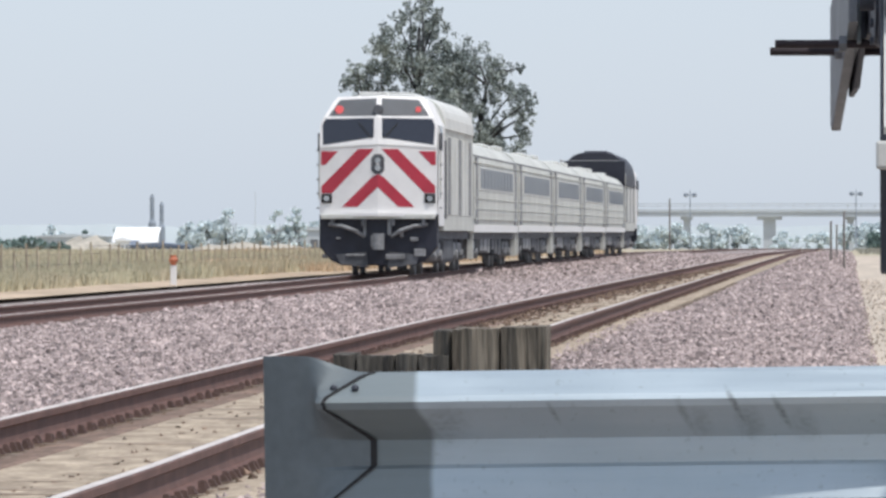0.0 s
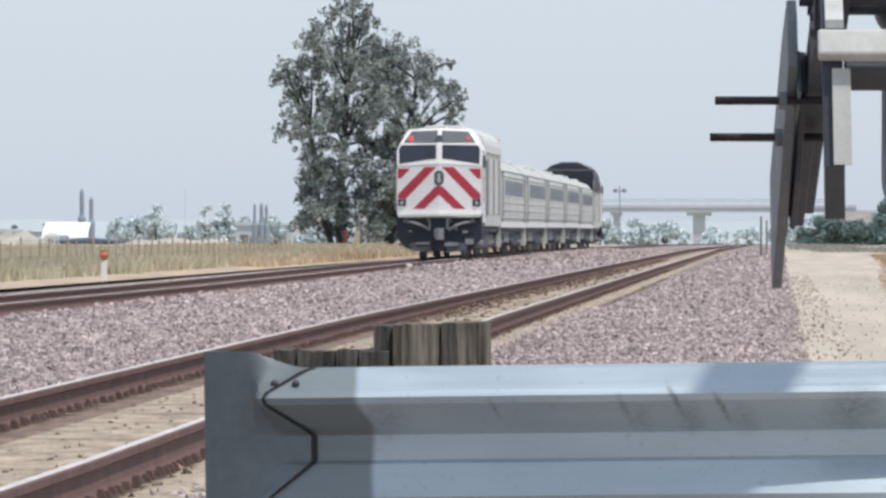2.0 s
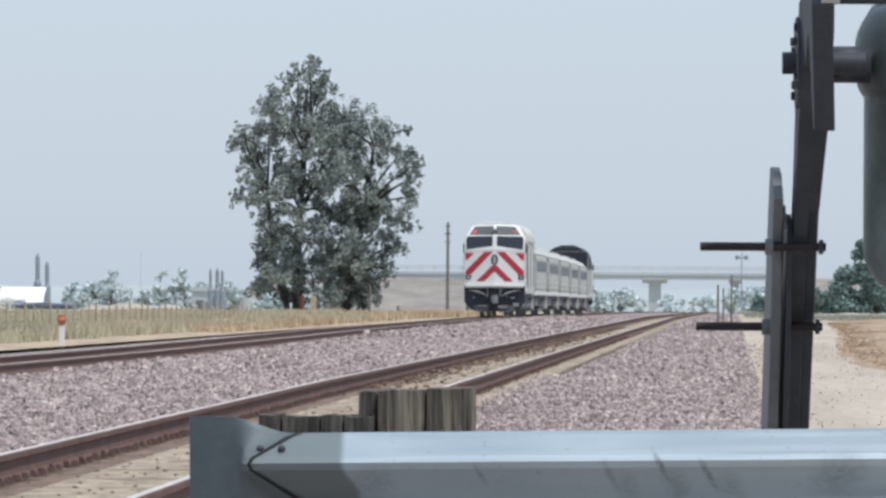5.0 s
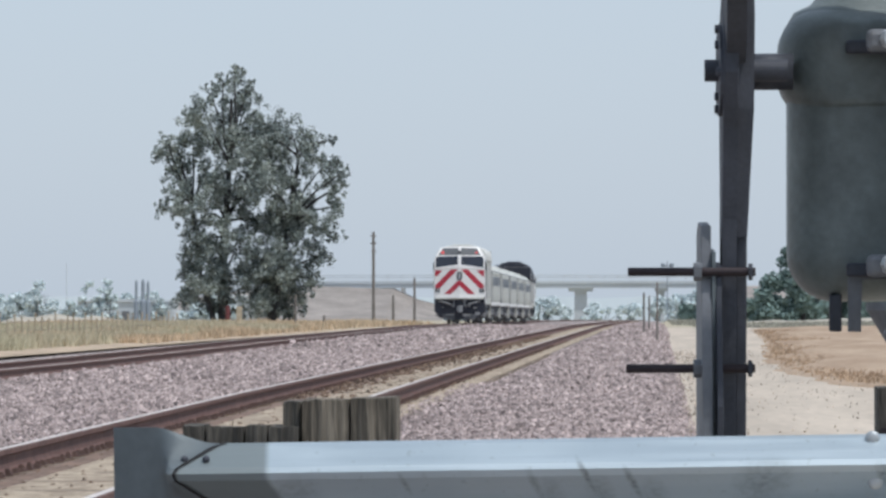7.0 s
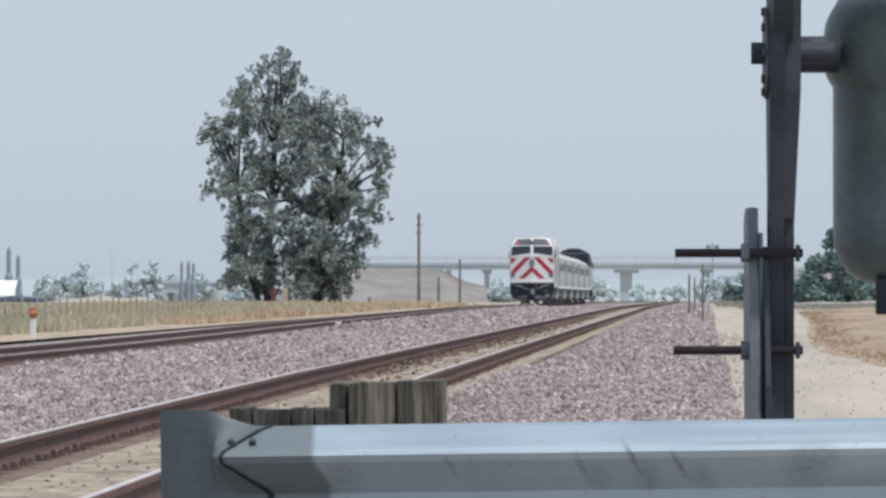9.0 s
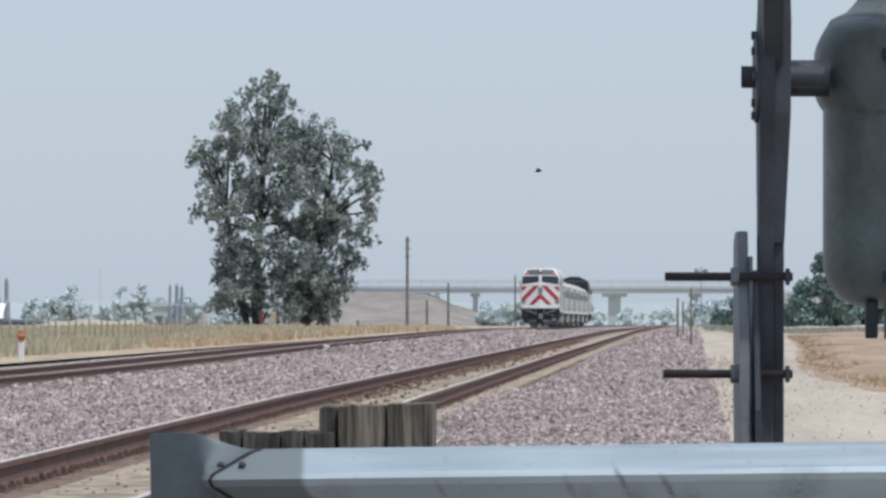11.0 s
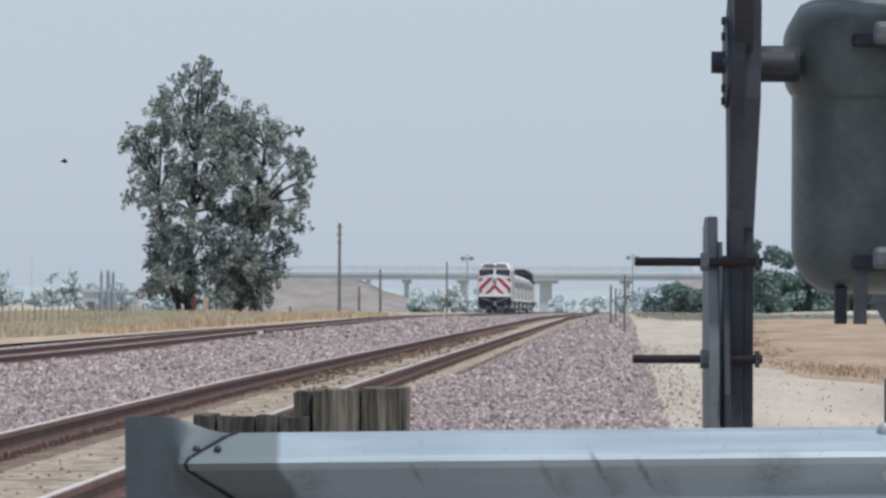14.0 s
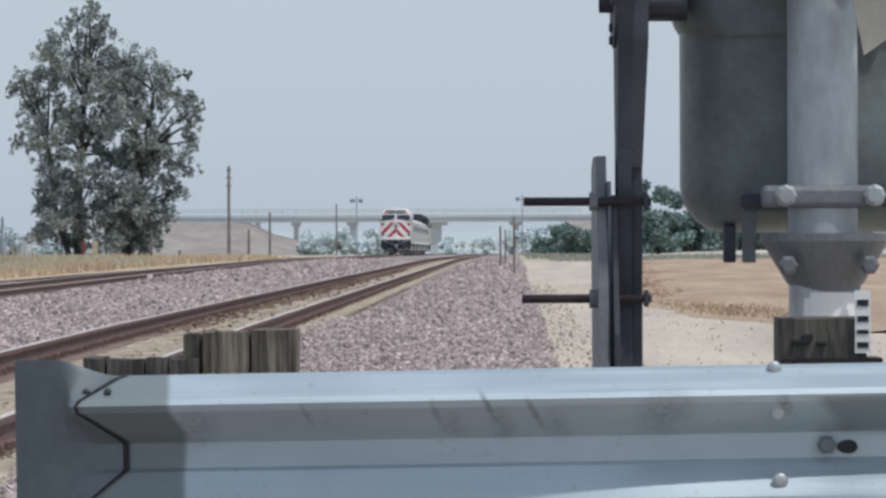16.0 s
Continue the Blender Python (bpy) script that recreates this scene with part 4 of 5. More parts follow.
for x, z, r in LOBES:
    y0 = rng.uniform(-2.2, 2.2)
    s = min(stems, key=lambda st: min((Vector(p) - Vector((x, 0, z * 0.8))).length for p in st))
    near = min(s, key=lambda p: (Vector(p) - Vector((x, 0, z * 0.75))).length)
    mid = ((near[0] + x) / 2 + rng.uniform(-0.3, 0.3), y0 / 2, (near[2] + z) / 2 + 0.3)
    bm = B()
    branch(bm, [near, mid, (x, y0, z)], 0.11, 0.03)
    part("limb", bm, M_BARK, tree)
    for _ in range(int(11 + 10 * r)):
        d = Vector((rng.gauss(0, 1), rng.gauss(0, 1), rng.gauss(0, 1))).normalized() * r * rng.uniform(0.35, 1.2)
        clumps.append((x + d.x, y0 + d.y * 1.3, z + d.z * 0.9, r * rng.uniform(0.15, 0.36)))
V, F = leaf_cloud(clumps, 400, 0.13, 3, 1.15)
crown = raw("crown", V, F, M_LEAF, parent=tree)


def bush(name, u_x, y, w, h, seed, label, mat, base=0.0, per=60, leaf=0.35):
    rng = random.Random(seed)
    ob = thing(name, label, "bush" if "bush" in name else "tree", (u_x, y, base))
    bm = B()
    for k in range(4):
        branch(bm, [(rng.uniform(-0.2, 0.2) * w, 0, -0.2), (rng.uniform(-0.35, 0.35) * w, 0, h * 0.6)], 0.12, 0.04)
    part("stem", bm, M_BARK, ob)
    cl = []
    for _ in range(26):
        x = rng.uniform(-0.5, 0.5)
        top = h * (1 - (2 * x) ** 2 * 0.55)
        z = rng.uniform(0.1, 0.92) * top
        cl.append((x * w, rng.uniform(-0.3, 0.3) * w, z, rng.uniform(0.10, 0.2) * min(w, h * 1.3)))
    V, F = leaf_cloud(cl, per, leaf, seed)
    raw("crown", V, F, mat, parent=ob)
    return ob


# leaf colour far paler and bluer than foliage: distance haze painted in
M_HAZEBUSH = material("far_hazed_leaf", (0.66, 0.74, 0.755), 0.9, var=0.08, scale=0.05, fine=0.5, bump=0.0, island=0.15)


def at(u, y):
    return (u - 1500) / 11500 * y


def grown(name, spots, seed, label, mat, per, leaf):
    """spots: bearing, distance, width on the bearing scale, and the level of the top."""
    for i, (u, y, w, vtop) in enumerate(spots):
        m = y / 11500
        base = land(y) - 0.08
        bush(name, at(u, y), y, w * m, 1.15 - (vtop - 416) * m - base, seed + i, label, mat, base, per, leaf)


grown("roadside_bush", ((1735, 560, 120, 306), (1800, 600, 130, 335), (1880, 640, 140, 322), (1960, 580, 150, 330), (2060, 600, 150, 318), (1640, 700, 110, 378), (1590, 760, 90, 390)), 20,
      "haze-paled green bushes beside the dirt track", M_BUSH, 330, 0.26)
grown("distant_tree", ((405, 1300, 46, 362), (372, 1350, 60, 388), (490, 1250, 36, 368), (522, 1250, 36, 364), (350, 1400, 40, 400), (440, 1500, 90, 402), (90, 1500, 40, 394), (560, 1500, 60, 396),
                       (600, 1400, 50, 386), (330, 1500, 40, 394), (700, 1300, 90, 398)), 40, "pale hazy blue-green tree across the field", M_HAZEBUSH, 75, 0.6)
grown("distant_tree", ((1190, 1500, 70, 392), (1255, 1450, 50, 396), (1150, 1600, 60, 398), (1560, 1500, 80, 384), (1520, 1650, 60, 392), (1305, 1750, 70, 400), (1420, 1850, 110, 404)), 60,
      "pale hazy tree beside the distant overpass", M_HAZEBUSH, 55, 0.6)


def blades(name, region, n, h, mat, seed, label):
    rng = np.random.default_rng(seed)
    V, F = [], []
    for k in range(n):
        y = region[2] * (region[3] / region[2]) ** rng.random()
        x = region[0](y) + (region[1](y) - region[0](y)) * rng.random()
        patch = 0.55 + 0.9 * max(0, noise.noise(Vector((x * 0.12, y * 0.03, seed))) + 0.35)
        hh = h * patch * rng.uniform(0.5, 1.2)
        z0 = -0.08 + land(y) + (0.12 * min(1, max(0, (y - 120) / 300)) if x < -14 else 0.12)
        for q in range(3):
            a, w = rng.uniform(0, math.tau), 0.016 * (1 + y / 200)
            lx, ly = rng.normal(0, 0.25) * hh, rng.normal(0, 0.25) * hh
            ox, oy = rng.normal(0, 0.1), rng.normal(0, 0.1)
            i0 = len(V)
            V += [(x + ox - w * math.cos(a), y + oy - w * math.sin(a), z0), (x + ox + w * math.cos(a), y + oy + w * math.sin(a), z0), (x + ox + lx, y + oy + ly, z0 + hh)]
            F.append((i0, i0 + 1, i0 + 2))
    return raw(name, V, F, mat, kind="stuff", label=label, category="grass")


blades("dry_grass", (lambda y: min(-18, -0.14 * y), lambda y: -16.8, 125, 330), 42000, 0.46, M_GRASS, 3, "tall dry straw and green weeds along the fence")
blades("golden_grass", (lambda y: -0.10 * y, lambda y: -16.0, 200, 470), 16000, 0.36, M_GOLD, 5, "golden dry grass under the tree")
M_STUBBLE = material("bank_stubble", (0.45, 0.33, 0.225), 0.95, var=0.2, scale=0.3, fine=3, bump=0.0, island=0.25)
M_SCRUB = material("grey_scrub", (0.33, 0.325, 0.27), 0.95, var=0.25, scale=0.1, fine=2, bump=0.0, island=0.3)
blades("dry_scrub", (lambda y: 2.0 if y < 420 else 1.0, lambda y: 14 + 0.05 * y, 330, 800), 16000, 0.26, M_SCRUB, 17, "low grey-brown scrub beyond the dirt track")
M_RUSTY = material("rusty_weeds", (0.50, 0.30, 0.19), 0.9, var=0.2, scale=0.12, fine=3, bump=0.0, island=0.3)
blades("rusty_weeds", (lambda y: -20.5 - 1.5 * math.sin(y * 0.05), lambda y: -18.2, 146, 200), 5000, 0.42, M_RUSTY, 11, "reddish brown dry weeds in the field grass")
blades("bank_grass", (lambda y: bank_edge(y) + 0.15, lambda y: bank_edge(y) + 6, 90, 300), 7000, 0.07, M_STUBBLE, 13, "short dry golden stubble on the bank")

# ---- fence, markers and poles ----
fence = thing("field_fence", "thin wire fence with weathered posts in dry grass", "fence")
for k in range(64):
    y = 122 + k * 2.2
    h = 0.86 + 0.12 * math.sin(k * 2.3)
    part("fence_post", tube(B(), (-19.4 + 0.06 * math.sin(k), y, -0.1), (-19.4, y, h), 0.035, 0.03, seg=6), M_FENCE, fence)
for z in (0.4, 0.65, 0.85):
    part("wire", tube(B(), (-19.4, 120, z), (-19.4, 262, z + 0.05), 0.005, seg=4), M_POLE, fence)

M_ORANGE = material("faded_orange_paint", (0.50, 0.16, 0.08), 0.6, var=0.15)


def marker(x, y, h):
    ob = thing("marker_post", "white marker post with a faded orange top beside the track", "marker post", (x, y, -0.1))
    part("post", box(B(), -0.07, 0.07, -0.04, 0.04, 0, h * 0.7, 0.02), M_WHITE, ob)
    part("top", tube(B(), (0, 0, h * 0.7), (0, 0, h), 0.06, 0.075, seg=12), M_ORANGE, ob, "faded orange top")
    part("cap", lathe(B(), [(h * 0.74, 0.07), (h * 0.86, 0.11), (h * 0.96, 0.06)], 0, 0, 12), M_ORANGE, ob)
    return ob


marker(at(304, 150), 150, 0.78)
stake = thing("marker_stake", "rusty red stake with a small pale sign under the tree", "stake", (at(735, 380), 380, 0.0))
part("post", tube(B(), (0, 0, -0.2), (0, 0, 1.2), 0.15, 0.14, seg=10), material("rusty_red", (0.15, 0.045, 0.045), 0.8, var=0.3), stake)
part("sign", box(B(), 0.5, 0.85, -0.06, 0.0, 0.0, 1.15, 0.01), M_FENCE, stake, "small pale upright board")
drum = thing("drain_pipe", "short dark open pipe lying in the dry grass", "pipe", (at(728, 300), 300, 0.12))
part("pipe", tube(B(), (0, 0, 0.12), (0.1, 0.8, 0.12), 0.19, seg=14), M_BLACK, drum)
part("rim", tube(B(), (0, -0.05, 0.12), (0, 0.02, 0.12), 0.23, seg=14), M_FENCE, drum, "pale concrete rim")


def pole(u, y, vtop, r, label, arms=()):
    m = y / 11500
    ztop = 1.15 - (vtop - 416) * m
    ob = thing("line_pole", label, "pole", (at(u, y), y, land(y) - 0.15))
    part("shaft", tube(B(), (0, 0, 0), (0, 0, ztop + 0.15 - land(y)), r, r * 0.75, seg=9), M_POLE, ob)
    for k, (dz, w) in enumerate(arms):
        part("crossarm", box(B(), -w, w, -0.05, 0.05, ztop - land(y) + 0.15 - dz, ztop - land(y) + 0.25 - dz), M_POLE, ob)
    return ob


pole(994, 480, 284, 0.13, "weathered wooden line pole with short pegs", ((0.35, 0.2), (0.9, 0.22), (1.5, 0.2)))
pole(1029, 480, 396, 0.11, "short weathered wooden post in dry grass")
pole(1067, 560, 366, 0.12, "thin wooden line pole near the track", ((0.6, 0.2),))
pole(1186, 800, 352, 0.12, "thin distant line pole")
pole(1471, 250, 392, 0.05, "thin steel post at the edge of the ballast")
pole(1494, 210, 374, 0.04, "slim leaning steel post at the ballast edge")
pole(1481, 300, 398, 0.05, "thin steel post at the edge of the ballast")
pole(855, 330, 395, 0.07, "grey fence post in dry grass by the track")
pole(906, 420, 432, 0.10, "short wooden stake in dry grass")


def signal(u, y, vtop):
    m = y / 11500
    base = land(y) - 0.1
    ztop = 1.15 - (vtop - 416) * m - base
    ob = thing("railway_signal", "distant railway signal mast with two heads", "signal", (at(u, y), y, base))
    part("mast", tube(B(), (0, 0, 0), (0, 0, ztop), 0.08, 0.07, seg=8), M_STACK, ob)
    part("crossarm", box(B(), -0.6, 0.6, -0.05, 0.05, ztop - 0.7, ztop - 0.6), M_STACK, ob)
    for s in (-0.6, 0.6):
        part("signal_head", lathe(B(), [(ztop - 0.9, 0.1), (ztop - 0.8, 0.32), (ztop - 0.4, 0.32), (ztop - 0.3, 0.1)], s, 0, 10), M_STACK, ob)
    return ob


# steel tone made paler and bluish, haze included, for far signals and silos
M_STACK = material("hazed_grey_steel", (0.27, 0.31, 0.36), 0.8, var=0.1, scale=0.2, fine=1)
signal(1222, 900, 338)
signal(1515, 900, 336)

# ---- overpass, buildings and the far distance ----
bridge = thing("overpass", "haze-pale concrete road overpass with thin railings across the railway", "bridge")
BY, bm_ = 1900.0, 1900.0 / 11500


LOW = land(BY) - 1


def bz(v):
    return 1.15 + (416 - v) * bm_


part("deck", box(B(), at(880, BY), at(1640, BY), BY, BY + 10, bz(384), bz(374)), M_CONC, bridge)
part("parapet", box(B(), at(880, BY), at(1640, BY), BY - 0.3, BY, bz(376), bz(371)), M_CONC, bridge)
for v in (362, 366):
    part("railing", box(B(), at(900, BY), at(1620, BY), BY, BY + 0.2, bz(v), bz(v) + 0.25), M_CONC, bridge)
for u in range(900, 1630, 24):
    part("railing_post", box(B(), at(u, BY) - 0.12, at(u, BY) + 0.12, BY - 0.02, BY + 0.18, bz(372), bz(361)), M_CONC, bridge)
for u, w in ((1115, 8), (1215, 10), (1362, 22), (1505, 12)):
    part("pier", box(B(), at(u - w / 2, BY), at(u + w / 2, BY), BY + 2, BY + 8, LOW, bz(386)), M_CONC, bridge)
    part("pier_cap", box(B(), at(u - w, BY), at(u + w, BY), BY + 1, BY + 9, bz(390), bz(384)), M_CONC, bridge)
part("abutment", prism(B(), [(at(1025, BY), LOW), (at(1058, BY), LOW), (at(1050, BY), bz(384)), (at(1044, BY), bz(384))], BY + 1, BY + 9, "y"), M_WHITE, bridge, "whitish abutment slope")
M_BANK = material("dry_embankment", (0.295, 0.265, 0.24), 0.95, var=0.2, scale=0.12, fine=0.9, bump=0.1)


def bank(tops, label):
    """A sloped earth bank: its crest is a line of (u, v), its foot lies nearer."""
    bm = B()
    foot = [bm.verts.new((at(u, BY), BY - 60, LOW)) for u, v in tops]
    crest = [bm.verts.new((at(u, BY), BY + 2, bz(v))) for u, v in tops]
    rear = [bm.verts.new((at(u, BY), BY + 70, LOW)) for u, v in tops]
    for a, b in ((foot, crest), (crest, rear)):
        for i in range(len(tops) - 1):
            bm.faces.new((a[i], a[i + 1], b[i + 1], b[i]))
    return tagged(part("embankment", bm, M_BANK), label, "embankment", kind="structure")


bank([(480, 416), (620, 406), (740, 391), (900, 378), (1030, 383), (1075, 404), (1130, 418)], "dry brown earth embankment leading up to the overpass")
bank([(1560, 414), (1600, 380), (1700, 380), (2200, 402), (2400, 414)], "dry brown earth embankment beyond the overpass")


def shed(u0, u1, y, vtop, vbase, label, mat, roof=None, pent=False):
    m = y / 11500
    ob = thing("low_building", label, "building", ((at(u0, y) + at(u1, y)) / 2, y, land(y) - 0.2))
    w, h = (u1 - u0) * m / 2, 1.15 - (vtop - 416) * m - land(y) - 0.3
    part("wall", box(B(), -w, w, 0, 14, 0, h), mat, ob)
    if pent:          # one broad roof sloping towards the railway
        ob.children[0].scale.z = 0.35
        part("gable", prism(B(), [(0.02, 0.3 * h), (6.0, 0.3 * h), (6.0, h), (0.02, 0.35 * h)], -w + 0.02, w - 0.02, "x"), mat, ob)
        part("roof", prism(B(), [(-0.5, 0.33 * h), (6.3, h), (6.3, h + 0.25), (-0.5, 0.33 * h + 0.25)], -w - 0.3, w + 0.3, "x"), roof or mat, ob)
        return ob
    part("roof", prism(B(), [(-w - 0.3, h), (w + 0.3, h), (w + 0.3, h + 0.25), (0, h + 0.7), (-w - 0.3, h + 0.25)], -0.4, 14.4, "y"), roof or mat, ob)
    for k in range(3):
        x = -w * 0.6 + k * w * 0.6
        part("doorway", box(B(), x - w * 0.08, x + w * 0.08, -0.06, 0.02, 0.2, h * 0.55), M_PLATE, ob)
    return ob


M_BLUEGREY = material("blue_grey_cladding", (0.13, 0.17, 0.24), 0.7, var=0.1, scale=0.1, fine=1)
shed(197, 272, 1150, 400, 430, "low white industrial shed with a broad sloping roof", M_SHEDWHITE, pent=True)
shed(200, 226, 1100, 422, 440, "small white shed across the field", M_SHEDWHITE)
shed(228, 318, 1100, 432, 444, "low dark blue building across the field", M_BLUEGREY)
shed(408, 452, 1050, 431, 446, "low white shed across the field", M_SHEDWHITE, pent=True)
shed(-60, 24, 1050, 434, 446, "low dark blue building across the field", M_BLUEGREY, M_WHITE)
shed(60, 190, 1250, 416, 428, "long pale warehouse across the field", M_CONC)
shed(470, 640, 1400, 404, 420, "long pale warehouse across the field", M_CONC)
shed(700, 780, 1500, 396, 412, "pale warehouse roofs across the field", M_CONC)


def stack(u, y, vtop, w):
    m = y / 11500
    ob = thing("silo", "distant grey industrial silo beyond the field", "silo", (at(u, y), y, land(y) - 0.2))
    h = 1.35 - land(y) - (vtop - 416) * m
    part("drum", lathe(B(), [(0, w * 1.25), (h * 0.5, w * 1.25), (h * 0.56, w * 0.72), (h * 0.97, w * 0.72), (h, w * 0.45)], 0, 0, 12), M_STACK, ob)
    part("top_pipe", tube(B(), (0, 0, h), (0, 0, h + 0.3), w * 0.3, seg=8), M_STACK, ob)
    return ob


for u, vt, w in ((266, 346, 0.62), (283, 360, 0.58), (574, 371, 0.38), (586, 370, 0.5), (595, 373, 0.4)):
    stack(u, 1300, vt, w)
mast = thing("lattice_mast", "thin pale radio mast far across the field", "mast", (at(450, 1600), 1600, land(1600) - 0.2))
part("shaft", tube(B(), (0, 0, 0), (0, 0, 14.5), 0.12, 0.06, seg=6), M_CONC, mast)

M_MOUND = material("dry_earth_mound", (0.43, 0.395, 0.33), 0.95, var=0.25, scale=0.15, fine=1.2, bump=0.2)


def mound(u0, u1, y, tops, label):
    """A low spoil heap: crest heights along it, its foot spread to both sides."""
    n = len(tops)
    bm = B()
    rows = []
    for dy, k in ((-9, 0.0), (-4, 0.6), (0, 1.0), (5, 0.6), (10, 0.0)):
        rows.append([bm.verts.new((at(u0 + (u1 - u0) * i / (n - 1), y), y + dy + 1.5 * math.sin(i * 2.1), land(y) - 0.2 + k * (0.2 + h))) for i, h in enumerate(tops)])
    for a, b in zip(rows, rows[1:]):
        for i in range(n - 1):
            bm.faces.new((a[i], a[i + 1], b[i + 1], b[i]))
    return tagged(part("earth_mound", bm, M_MOUND, smooth=True), label, "mound")


mound(95, 215, 700, (0, 0.5, 1.0, 1.4, 1.6, 1.2, 1.5, 1.7, 1.3, 0.9, 0.7, 0.4, 0), "low heap of dry brown earth across the field")
mound(330, 560, 760, (0, 0.5, 0.7, 0.6, 0.9, 1.0, 0.7, 0.5, 0.8, 0.6, 0.3, 0), "low ridge of dry earth and weeds across the field")
mound(1585, 2300, 470, (0, 0.2, 0.35, 0.3, 0.45, 0.5, 0.55, 0.6, 0.5, 0.6, 0.55, 0.5, 0.5, 0), "low dry ridge beyond the dirt track")
grown("hedge_bush", ((-20, 620, 90, 417), (40, 640, 80, 419), (85, 660, 60, 427), (-90, 620, 80, 418), (110, 520, 46, 444), (-40, 1500, 60, 405), (150, 1700, 30, 404), (205, 1650, 36, 402)), 90,
      "hazy green hedge bush across the dry field", M_BUSH, 260, 0.3)

# far line of trees and hills closing the horizon, haze painted into its colour
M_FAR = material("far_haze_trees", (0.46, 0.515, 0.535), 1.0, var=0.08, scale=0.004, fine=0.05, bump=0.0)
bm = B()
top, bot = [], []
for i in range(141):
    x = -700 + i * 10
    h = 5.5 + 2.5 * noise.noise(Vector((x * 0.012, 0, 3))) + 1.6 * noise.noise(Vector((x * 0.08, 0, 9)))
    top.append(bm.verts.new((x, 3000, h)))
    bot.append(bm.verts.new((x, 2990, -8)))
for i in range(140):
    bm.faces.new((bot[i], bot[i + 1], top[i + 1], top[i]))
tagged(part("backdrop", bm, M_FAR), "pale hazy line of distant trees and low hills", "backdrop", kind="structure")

# ---- bird ----
bird = thing("bird", "small dark bird in flight", "bird")
part("body", lathe(B(), [(-0.14, 0.01), (-0.08, 0.05), (0.0, 0.06), (0.08, 0.04), (0.14, 0.012)], 0, 0, 8), M_BLACK, bird).rotation_euler = (0, radians(90), 0)
for s in (-1, 1):
    part("wing", prism(B(), [(-0.06, 0), (0.07, 0), (0.03, s * 0.24), (-0.04, s * 0.22)], -0.01, 0.01, "z"), M_BLACK, bird).rotation_euler = (s * radians(25), 0, 0)

# ---- track pieces: ties, clips, stones ----
TIE_MESH = []
for seed in range(4):
    bm = B()
    rg = random.Random(seed)
    box(bm, -1.3, 1.3, -0.11, 0.11, -0.14, 0.018)
    for v in bm.verts:
        v.co += Vector((rg.uniform(-0.03, 0.03), rg.uniform(-0.012, 0.012), rg.uniform(-0.006, 0.006) if v.co.z > 0 else 0))
    me = bpy.data.meshes.new("tie")
    bm.to_mesh(me)
    bm.free()
    me.materials.append(M_TIE)
    TIE_MESH.append(me)
NEAR_RAIL = RAILS[1][1]
rg = random.Random(2)
for cx, y0, n in ((NEAR_X, 16.0, 260),):
    for k in range(n):
        y = y0 + k * 0.5
        t = new("tie", TIE_MESH[k % 4])
        t.parent = NEAR_RAIL
        t.location = (cx + rg.uniform(-0.02, 0.02), y, rail_level(y) + TOP + rg.uniform(-0.006, 0.008))
V, F = [], []
for k in range(400):
    y = 70 + k * 0.55
    z = rail_level(y) + TOP + float(settle(FAR_X, y))
    i0 = len(V)
    V += [(FAR_X + sx * 1.3, y + sy * 0.11, z + (0.02 if sz else -0.1)) for sx in (-1, 1) for sy in (-1, 1) for sz in (0, 1)]
    F += [tuple(i0 + q for q in f) for f in ((0, 1, 3, 2), (4, 6, 7, 5), (0, 4, 5, 1), (2, 3, 7, 6), (1, 5, 7, 3))]
raw("far_ties", V, F, M_TIE, kind="stuff", label="weathered ties under the far track", category="tie", parent=None)

V, F = [], []
rg = random.Random(4)
for x0, _ in RAILS[:2]:
    for k in range(320):
        y = 16 + k * 0.5 + rg.uniform(-0.03, 0.03)
        for s in (-1, 1):
            for dy in (-0.07, 0.07):
                cx, cz = x0 + s * (0.085 + rg.uniform(0, 0.015)), rail_level(y) - 0.165
                hh, ww = rg.uniform(0.035, 0.055), 0.028
                i0 = len(V)
                V += [(cx + a * ww, y + dy + b * 0.022, cz - 0.02) for a, b in ((-1, -1), (1, -1), (1, 1), (-1, 1))]
                V += [(cx - s * 0.012 + a * ww * 0.45, y + dy + b * 0.010, cz + hh * 0.8) for a, b in ((-1, -1), (1, -1), (1, 1), (-1, 1))]
                F += [tuple(i0 + q for q in f) for f in ((0, 1, 5, 4), (1, 2, 6, 5), (2, 3, 7, 6), (3, 0, 4, 7), (4, 5, 6, 7))]
raw("rail_clips", V, F, M_CLIP, kind="stuff", label="rusty spikes and clips along the rail feet", category="rail clip")

SHAPE = np.array([(1, 0, 0), (-1, 0, 0), (0, 1, 0), (0, -1, 0), (0, 0, 1), (0, 0, -1)], float)
OCT = np.array([(0, 2, 4), (2, 1, 4), (1, 3, 4), (3, 0, 4), (2, 0, 5), (1, 2, 5), (3, 1, 5), (0, 3, 5)])


def bed_height(x):
    px = [-15.8, -14.6, -13.6, -10.9, -9.6, -7.5, -5.6, -4.9, -2.6, -1.9, -1.2, -0.5, 0.25]
    pz = [-0.26, -0.21, -0.19, -0.19, -0.25, -0.28, -0.22, -0.19, -0.19, -0.16, -0.15, -0.19, -0.26]
    return np.interp(x, px, pz)


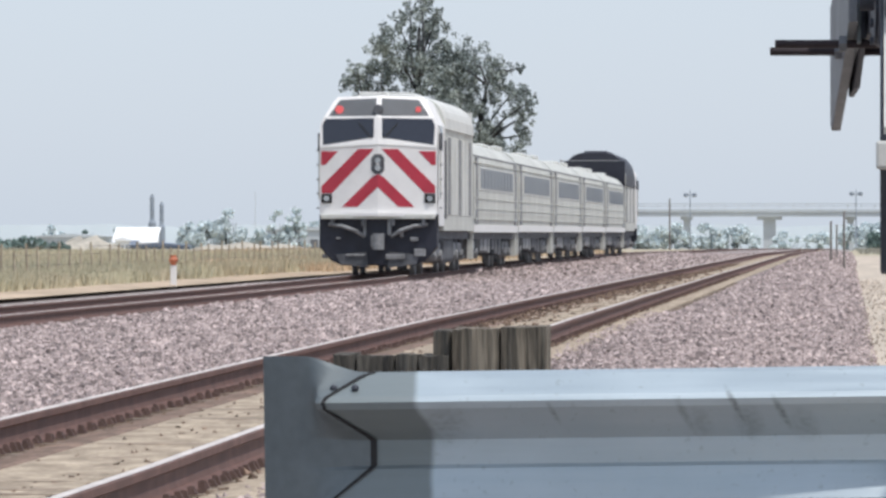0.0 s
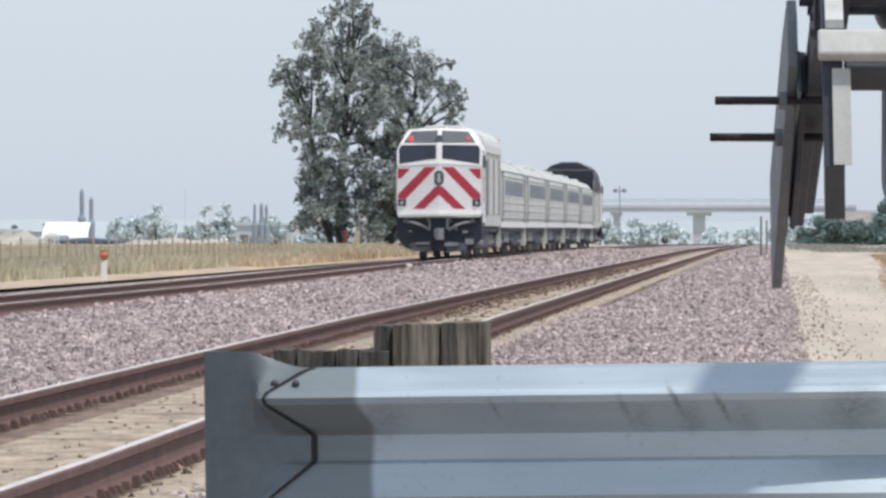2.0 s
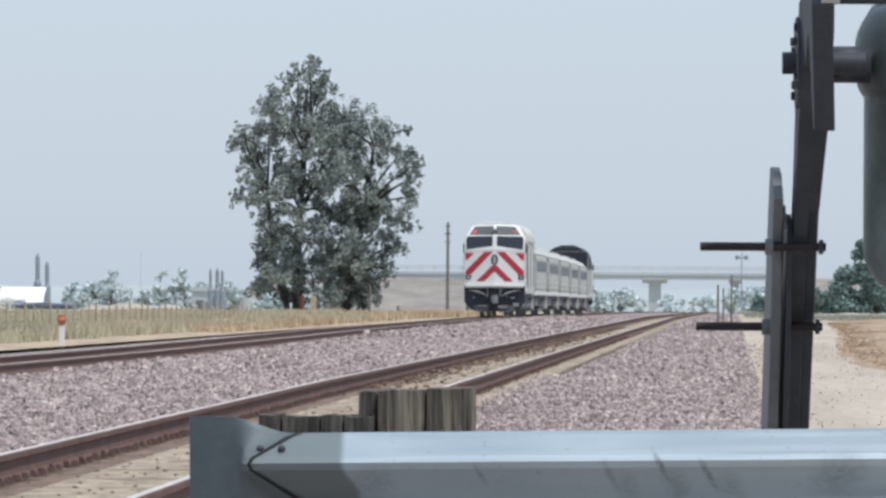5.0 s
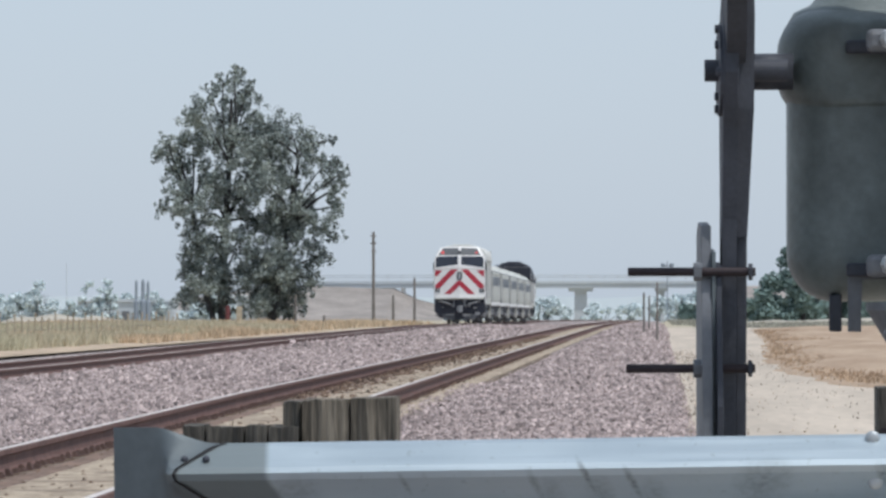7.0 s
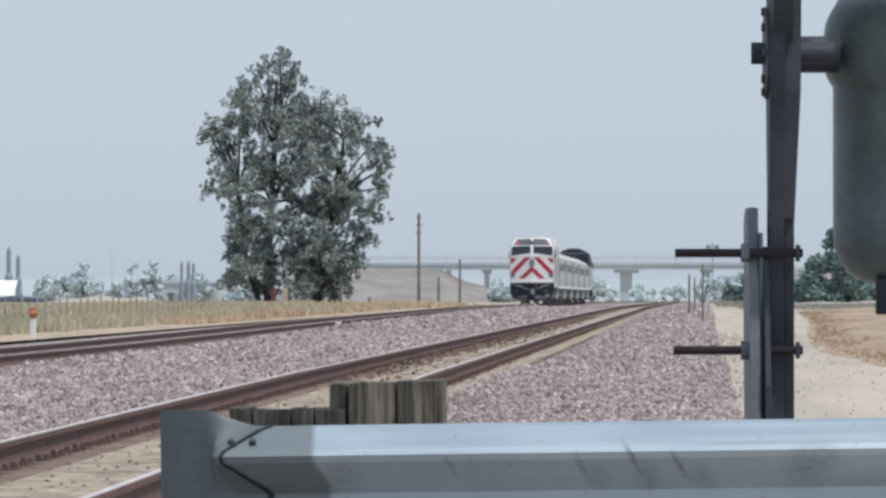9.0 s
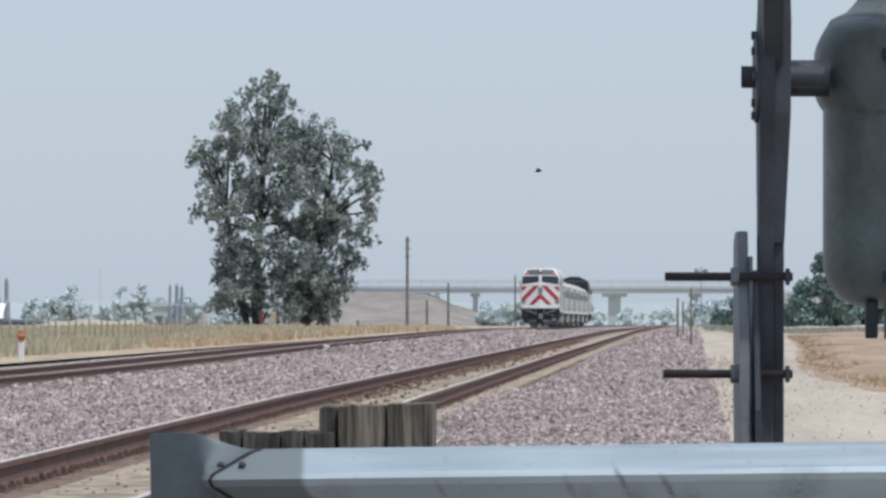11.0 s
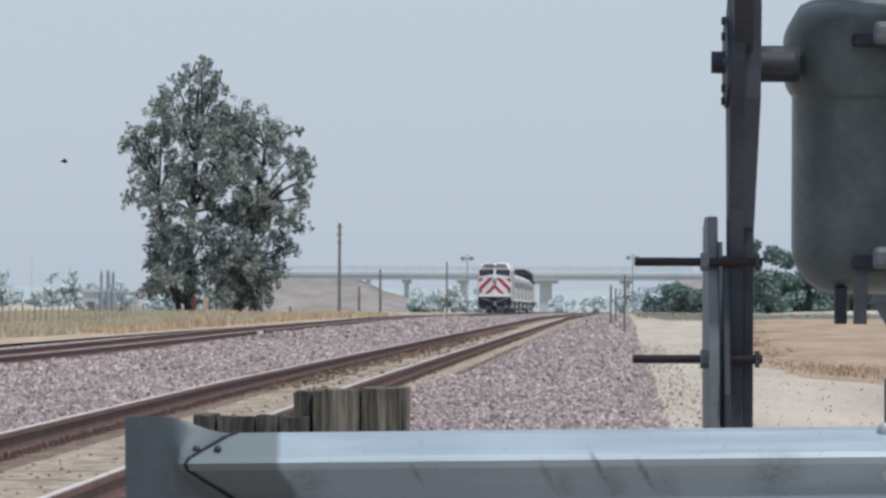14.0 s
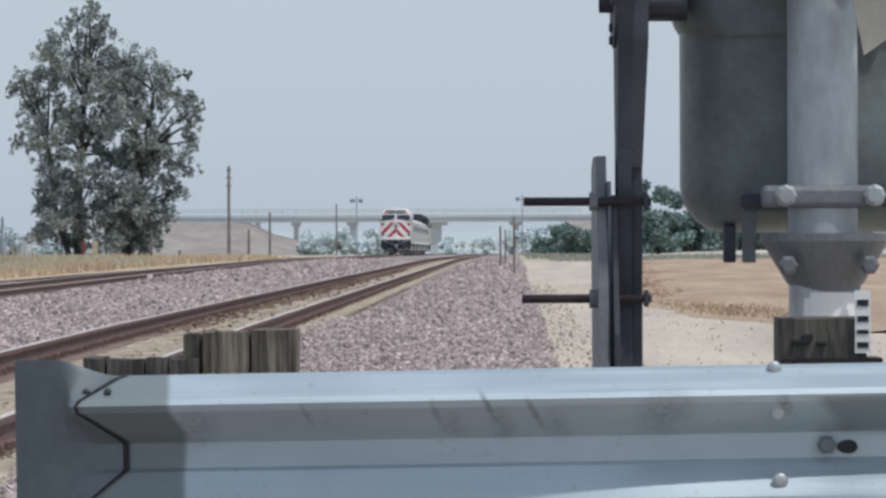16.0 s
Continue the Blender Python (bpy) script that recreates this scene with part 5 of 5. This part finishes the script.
def stones(x_lo, x_hi, y_lo, y_hi, per_m2, size, seed, mat=None, lift=0.0):
    """Loose angular stones over a stretch of the ballast, between two lines x = f(y)."""
    rng = np.random.default_rng(seed)
    area = sum(max(0, x_hi(y) - x_lo(y)) for y in np.linspace(y_lo, y_hi, 60)) * (y_hi - y_lo) / 60
    n = int(area * per_m2 * 1.0)
    y = rng.uniform(y_lo, y_hi, n * 3)
    lo, hi = np.array([x_lo(v) for v in y]), np.array([x_hi(v) for v in y])
    wmax = max(hi - lo)
    keep = rng.uniform(0, wmax, n * 3) < (hi - lo)
    y, lo, hi = y[keep][:n], lo[keep][:n], hi[keep][:n]
    x = lo + (hi - lo) * rng.random(len(y))
    z = bed_height(x) + lift + np.array([rail_level(v) for v in y]) + settle(x, y)
    m = len(y)
    s = size * rng.uniform(0.5, 1.25, m)
    q, _ = np.linalg.qr(rng.normal(size=(m, 3, 3)))
    v = SHAPE[None] * rng.uniform(0.55, 1.15, (m, 6, 1)) * np.array([1.0, 0.85, 0.7])
    v = v @ q * s[:, None, None]
    v += np.stack([x, y, z + s * rng.uniform(-0.1, 0.55, m)], 1)[:, None]
    f = (OCT[None] + (np.arange(m) * 6)[:, None, None]).reshape(-1, 3)
    me = bpy.data.meshes.new("ballast_stones")
    me.from_pydata(v.reshape(-1, 3), [], f)
    me.materials.append(mat or M_BALLAST)
    return tagged(new("ballast_stones", me), "loose angular pinkish grey ballast stones", "ballast", kind="stuff")


stones(lambda y: max(-11.2, -0.137 * y), lambda y: -4.75, 34, 62, 300, 0.044, 1)
stones(lambda y: max(-11.2, -0.137 * y), lambda y: -4.75, 62, 105, 150, 0.058, 2)
stones(lambda y: -11.2, lambda y: -4.75, 105, 190, 55, 0.08, 3)
stones(lambda y: -11.2, lambda y: -4.75, 190, 420, 14, 0.13, 9)
stones(lambda y: -2.3, lambda y: 0.25, 40, 80, 300, 0.044, 4)
stones(lambda y: -2.3, lambda y: 0.25, 80, 130, 150, 0.058, 5)
stones(lambda y: -2.3, lambda y: 0.25, 130, 240, 55, 0.075, 6)
stones(lambda y: -2.3, lambda y: 0.3, 240, 480, 16, 0.12, 10)
stones(lambda y: -4.4, lambda y: -3.1, 20, 75, 30, 0.03, 7, M_DEBRIS)
stones(lambda y: -4.4, lambda y: -3.95, 75, 240, 45, 0.05, 14, M_DEBRIS)
stones(lambda y: -4.0, lambda y: -3.2, 75, 200, 6, 0.05, 15, M_DEBRIS)
stones(lambda y: -2.93, lambda y: -2.8, 25, 200, 60, 0.04, 16, M_DEBRIS)
stones(lambda y: -2.75, lambda y: -2.3, 20, 90, 150, 0.04, 11)
stones(lambda y: max(-15.2, -0.137 * y), lambda y: -13.2, 90, 200, 60, 0.06, 8)
M_PEBBLE = material("road_pebble", (0.50, 0.43, 0.36), 0.95, var=0.3, island=0.4)
stones(lambda y: 0.2, lambda y: 0.75, 45, 160, 12, 0.026, 12, M_PEBBLE, 0.045)
stones(lambda y: 0.2, lambda y: bank_edge(y) + 0.6, 45, 170, 2, 0.02, 13, M_PEBBLE, 0.04)


# ---- what moves ----
def motions():
    dist = [(0, 170.0), (1, 203.0), (2, 236.0), (3, 268.5), (5.5, 350.0), (7, 399.5), (8, 431.5), (10.5, 508.0), (12, 554.0), (13.5, 599.0), (16, 675.0)]
    for ob, ahead, turn in TRAIN:
        walk(ob, [(t, pose(FAR_X, y + ahead, rail_level(y + ahead) + float(settle(FAR_X, y + ahead)), 0, 0, turn)) for t, y in dist])
    swing = [(0, 2.9), (0.5, 4.3), (1.0, 10.4), (1.5, 16.6), (2.0, 22.1), (2.5, 27.5), (3.0, 33.2), (4.2, 47.5), (5.5, 62.8), (6.0, 69.0), (6.5, 76.5), (7.0, 86.0), (7.3, 90.0), (8.0, 90.0), (16, 90.0)]
    walk(arm, [(t, pose(cx0, QY + 0.02, PIV, -a, 0, 2.7)) for t, a in swing])
    fly = []
    for t, u, v in ((0, 4000, 180), (5, 2800, 182), (10.3, 1423, 182), (10.7, 1306, 187), (11.0, 1224, 167), (11.5, 1083, 161), (11.9, 967, 166), (13.9, 522, 171), (14.3, 437, 202), (16, 60, 205)):
        fly.append((t, pose(at(u, 250), 250, 1.15 + (416 - v) * 250 / 11500, 0, 10 * math.sin(t * 3), 180)))
    walk(bird, fly)


motions()
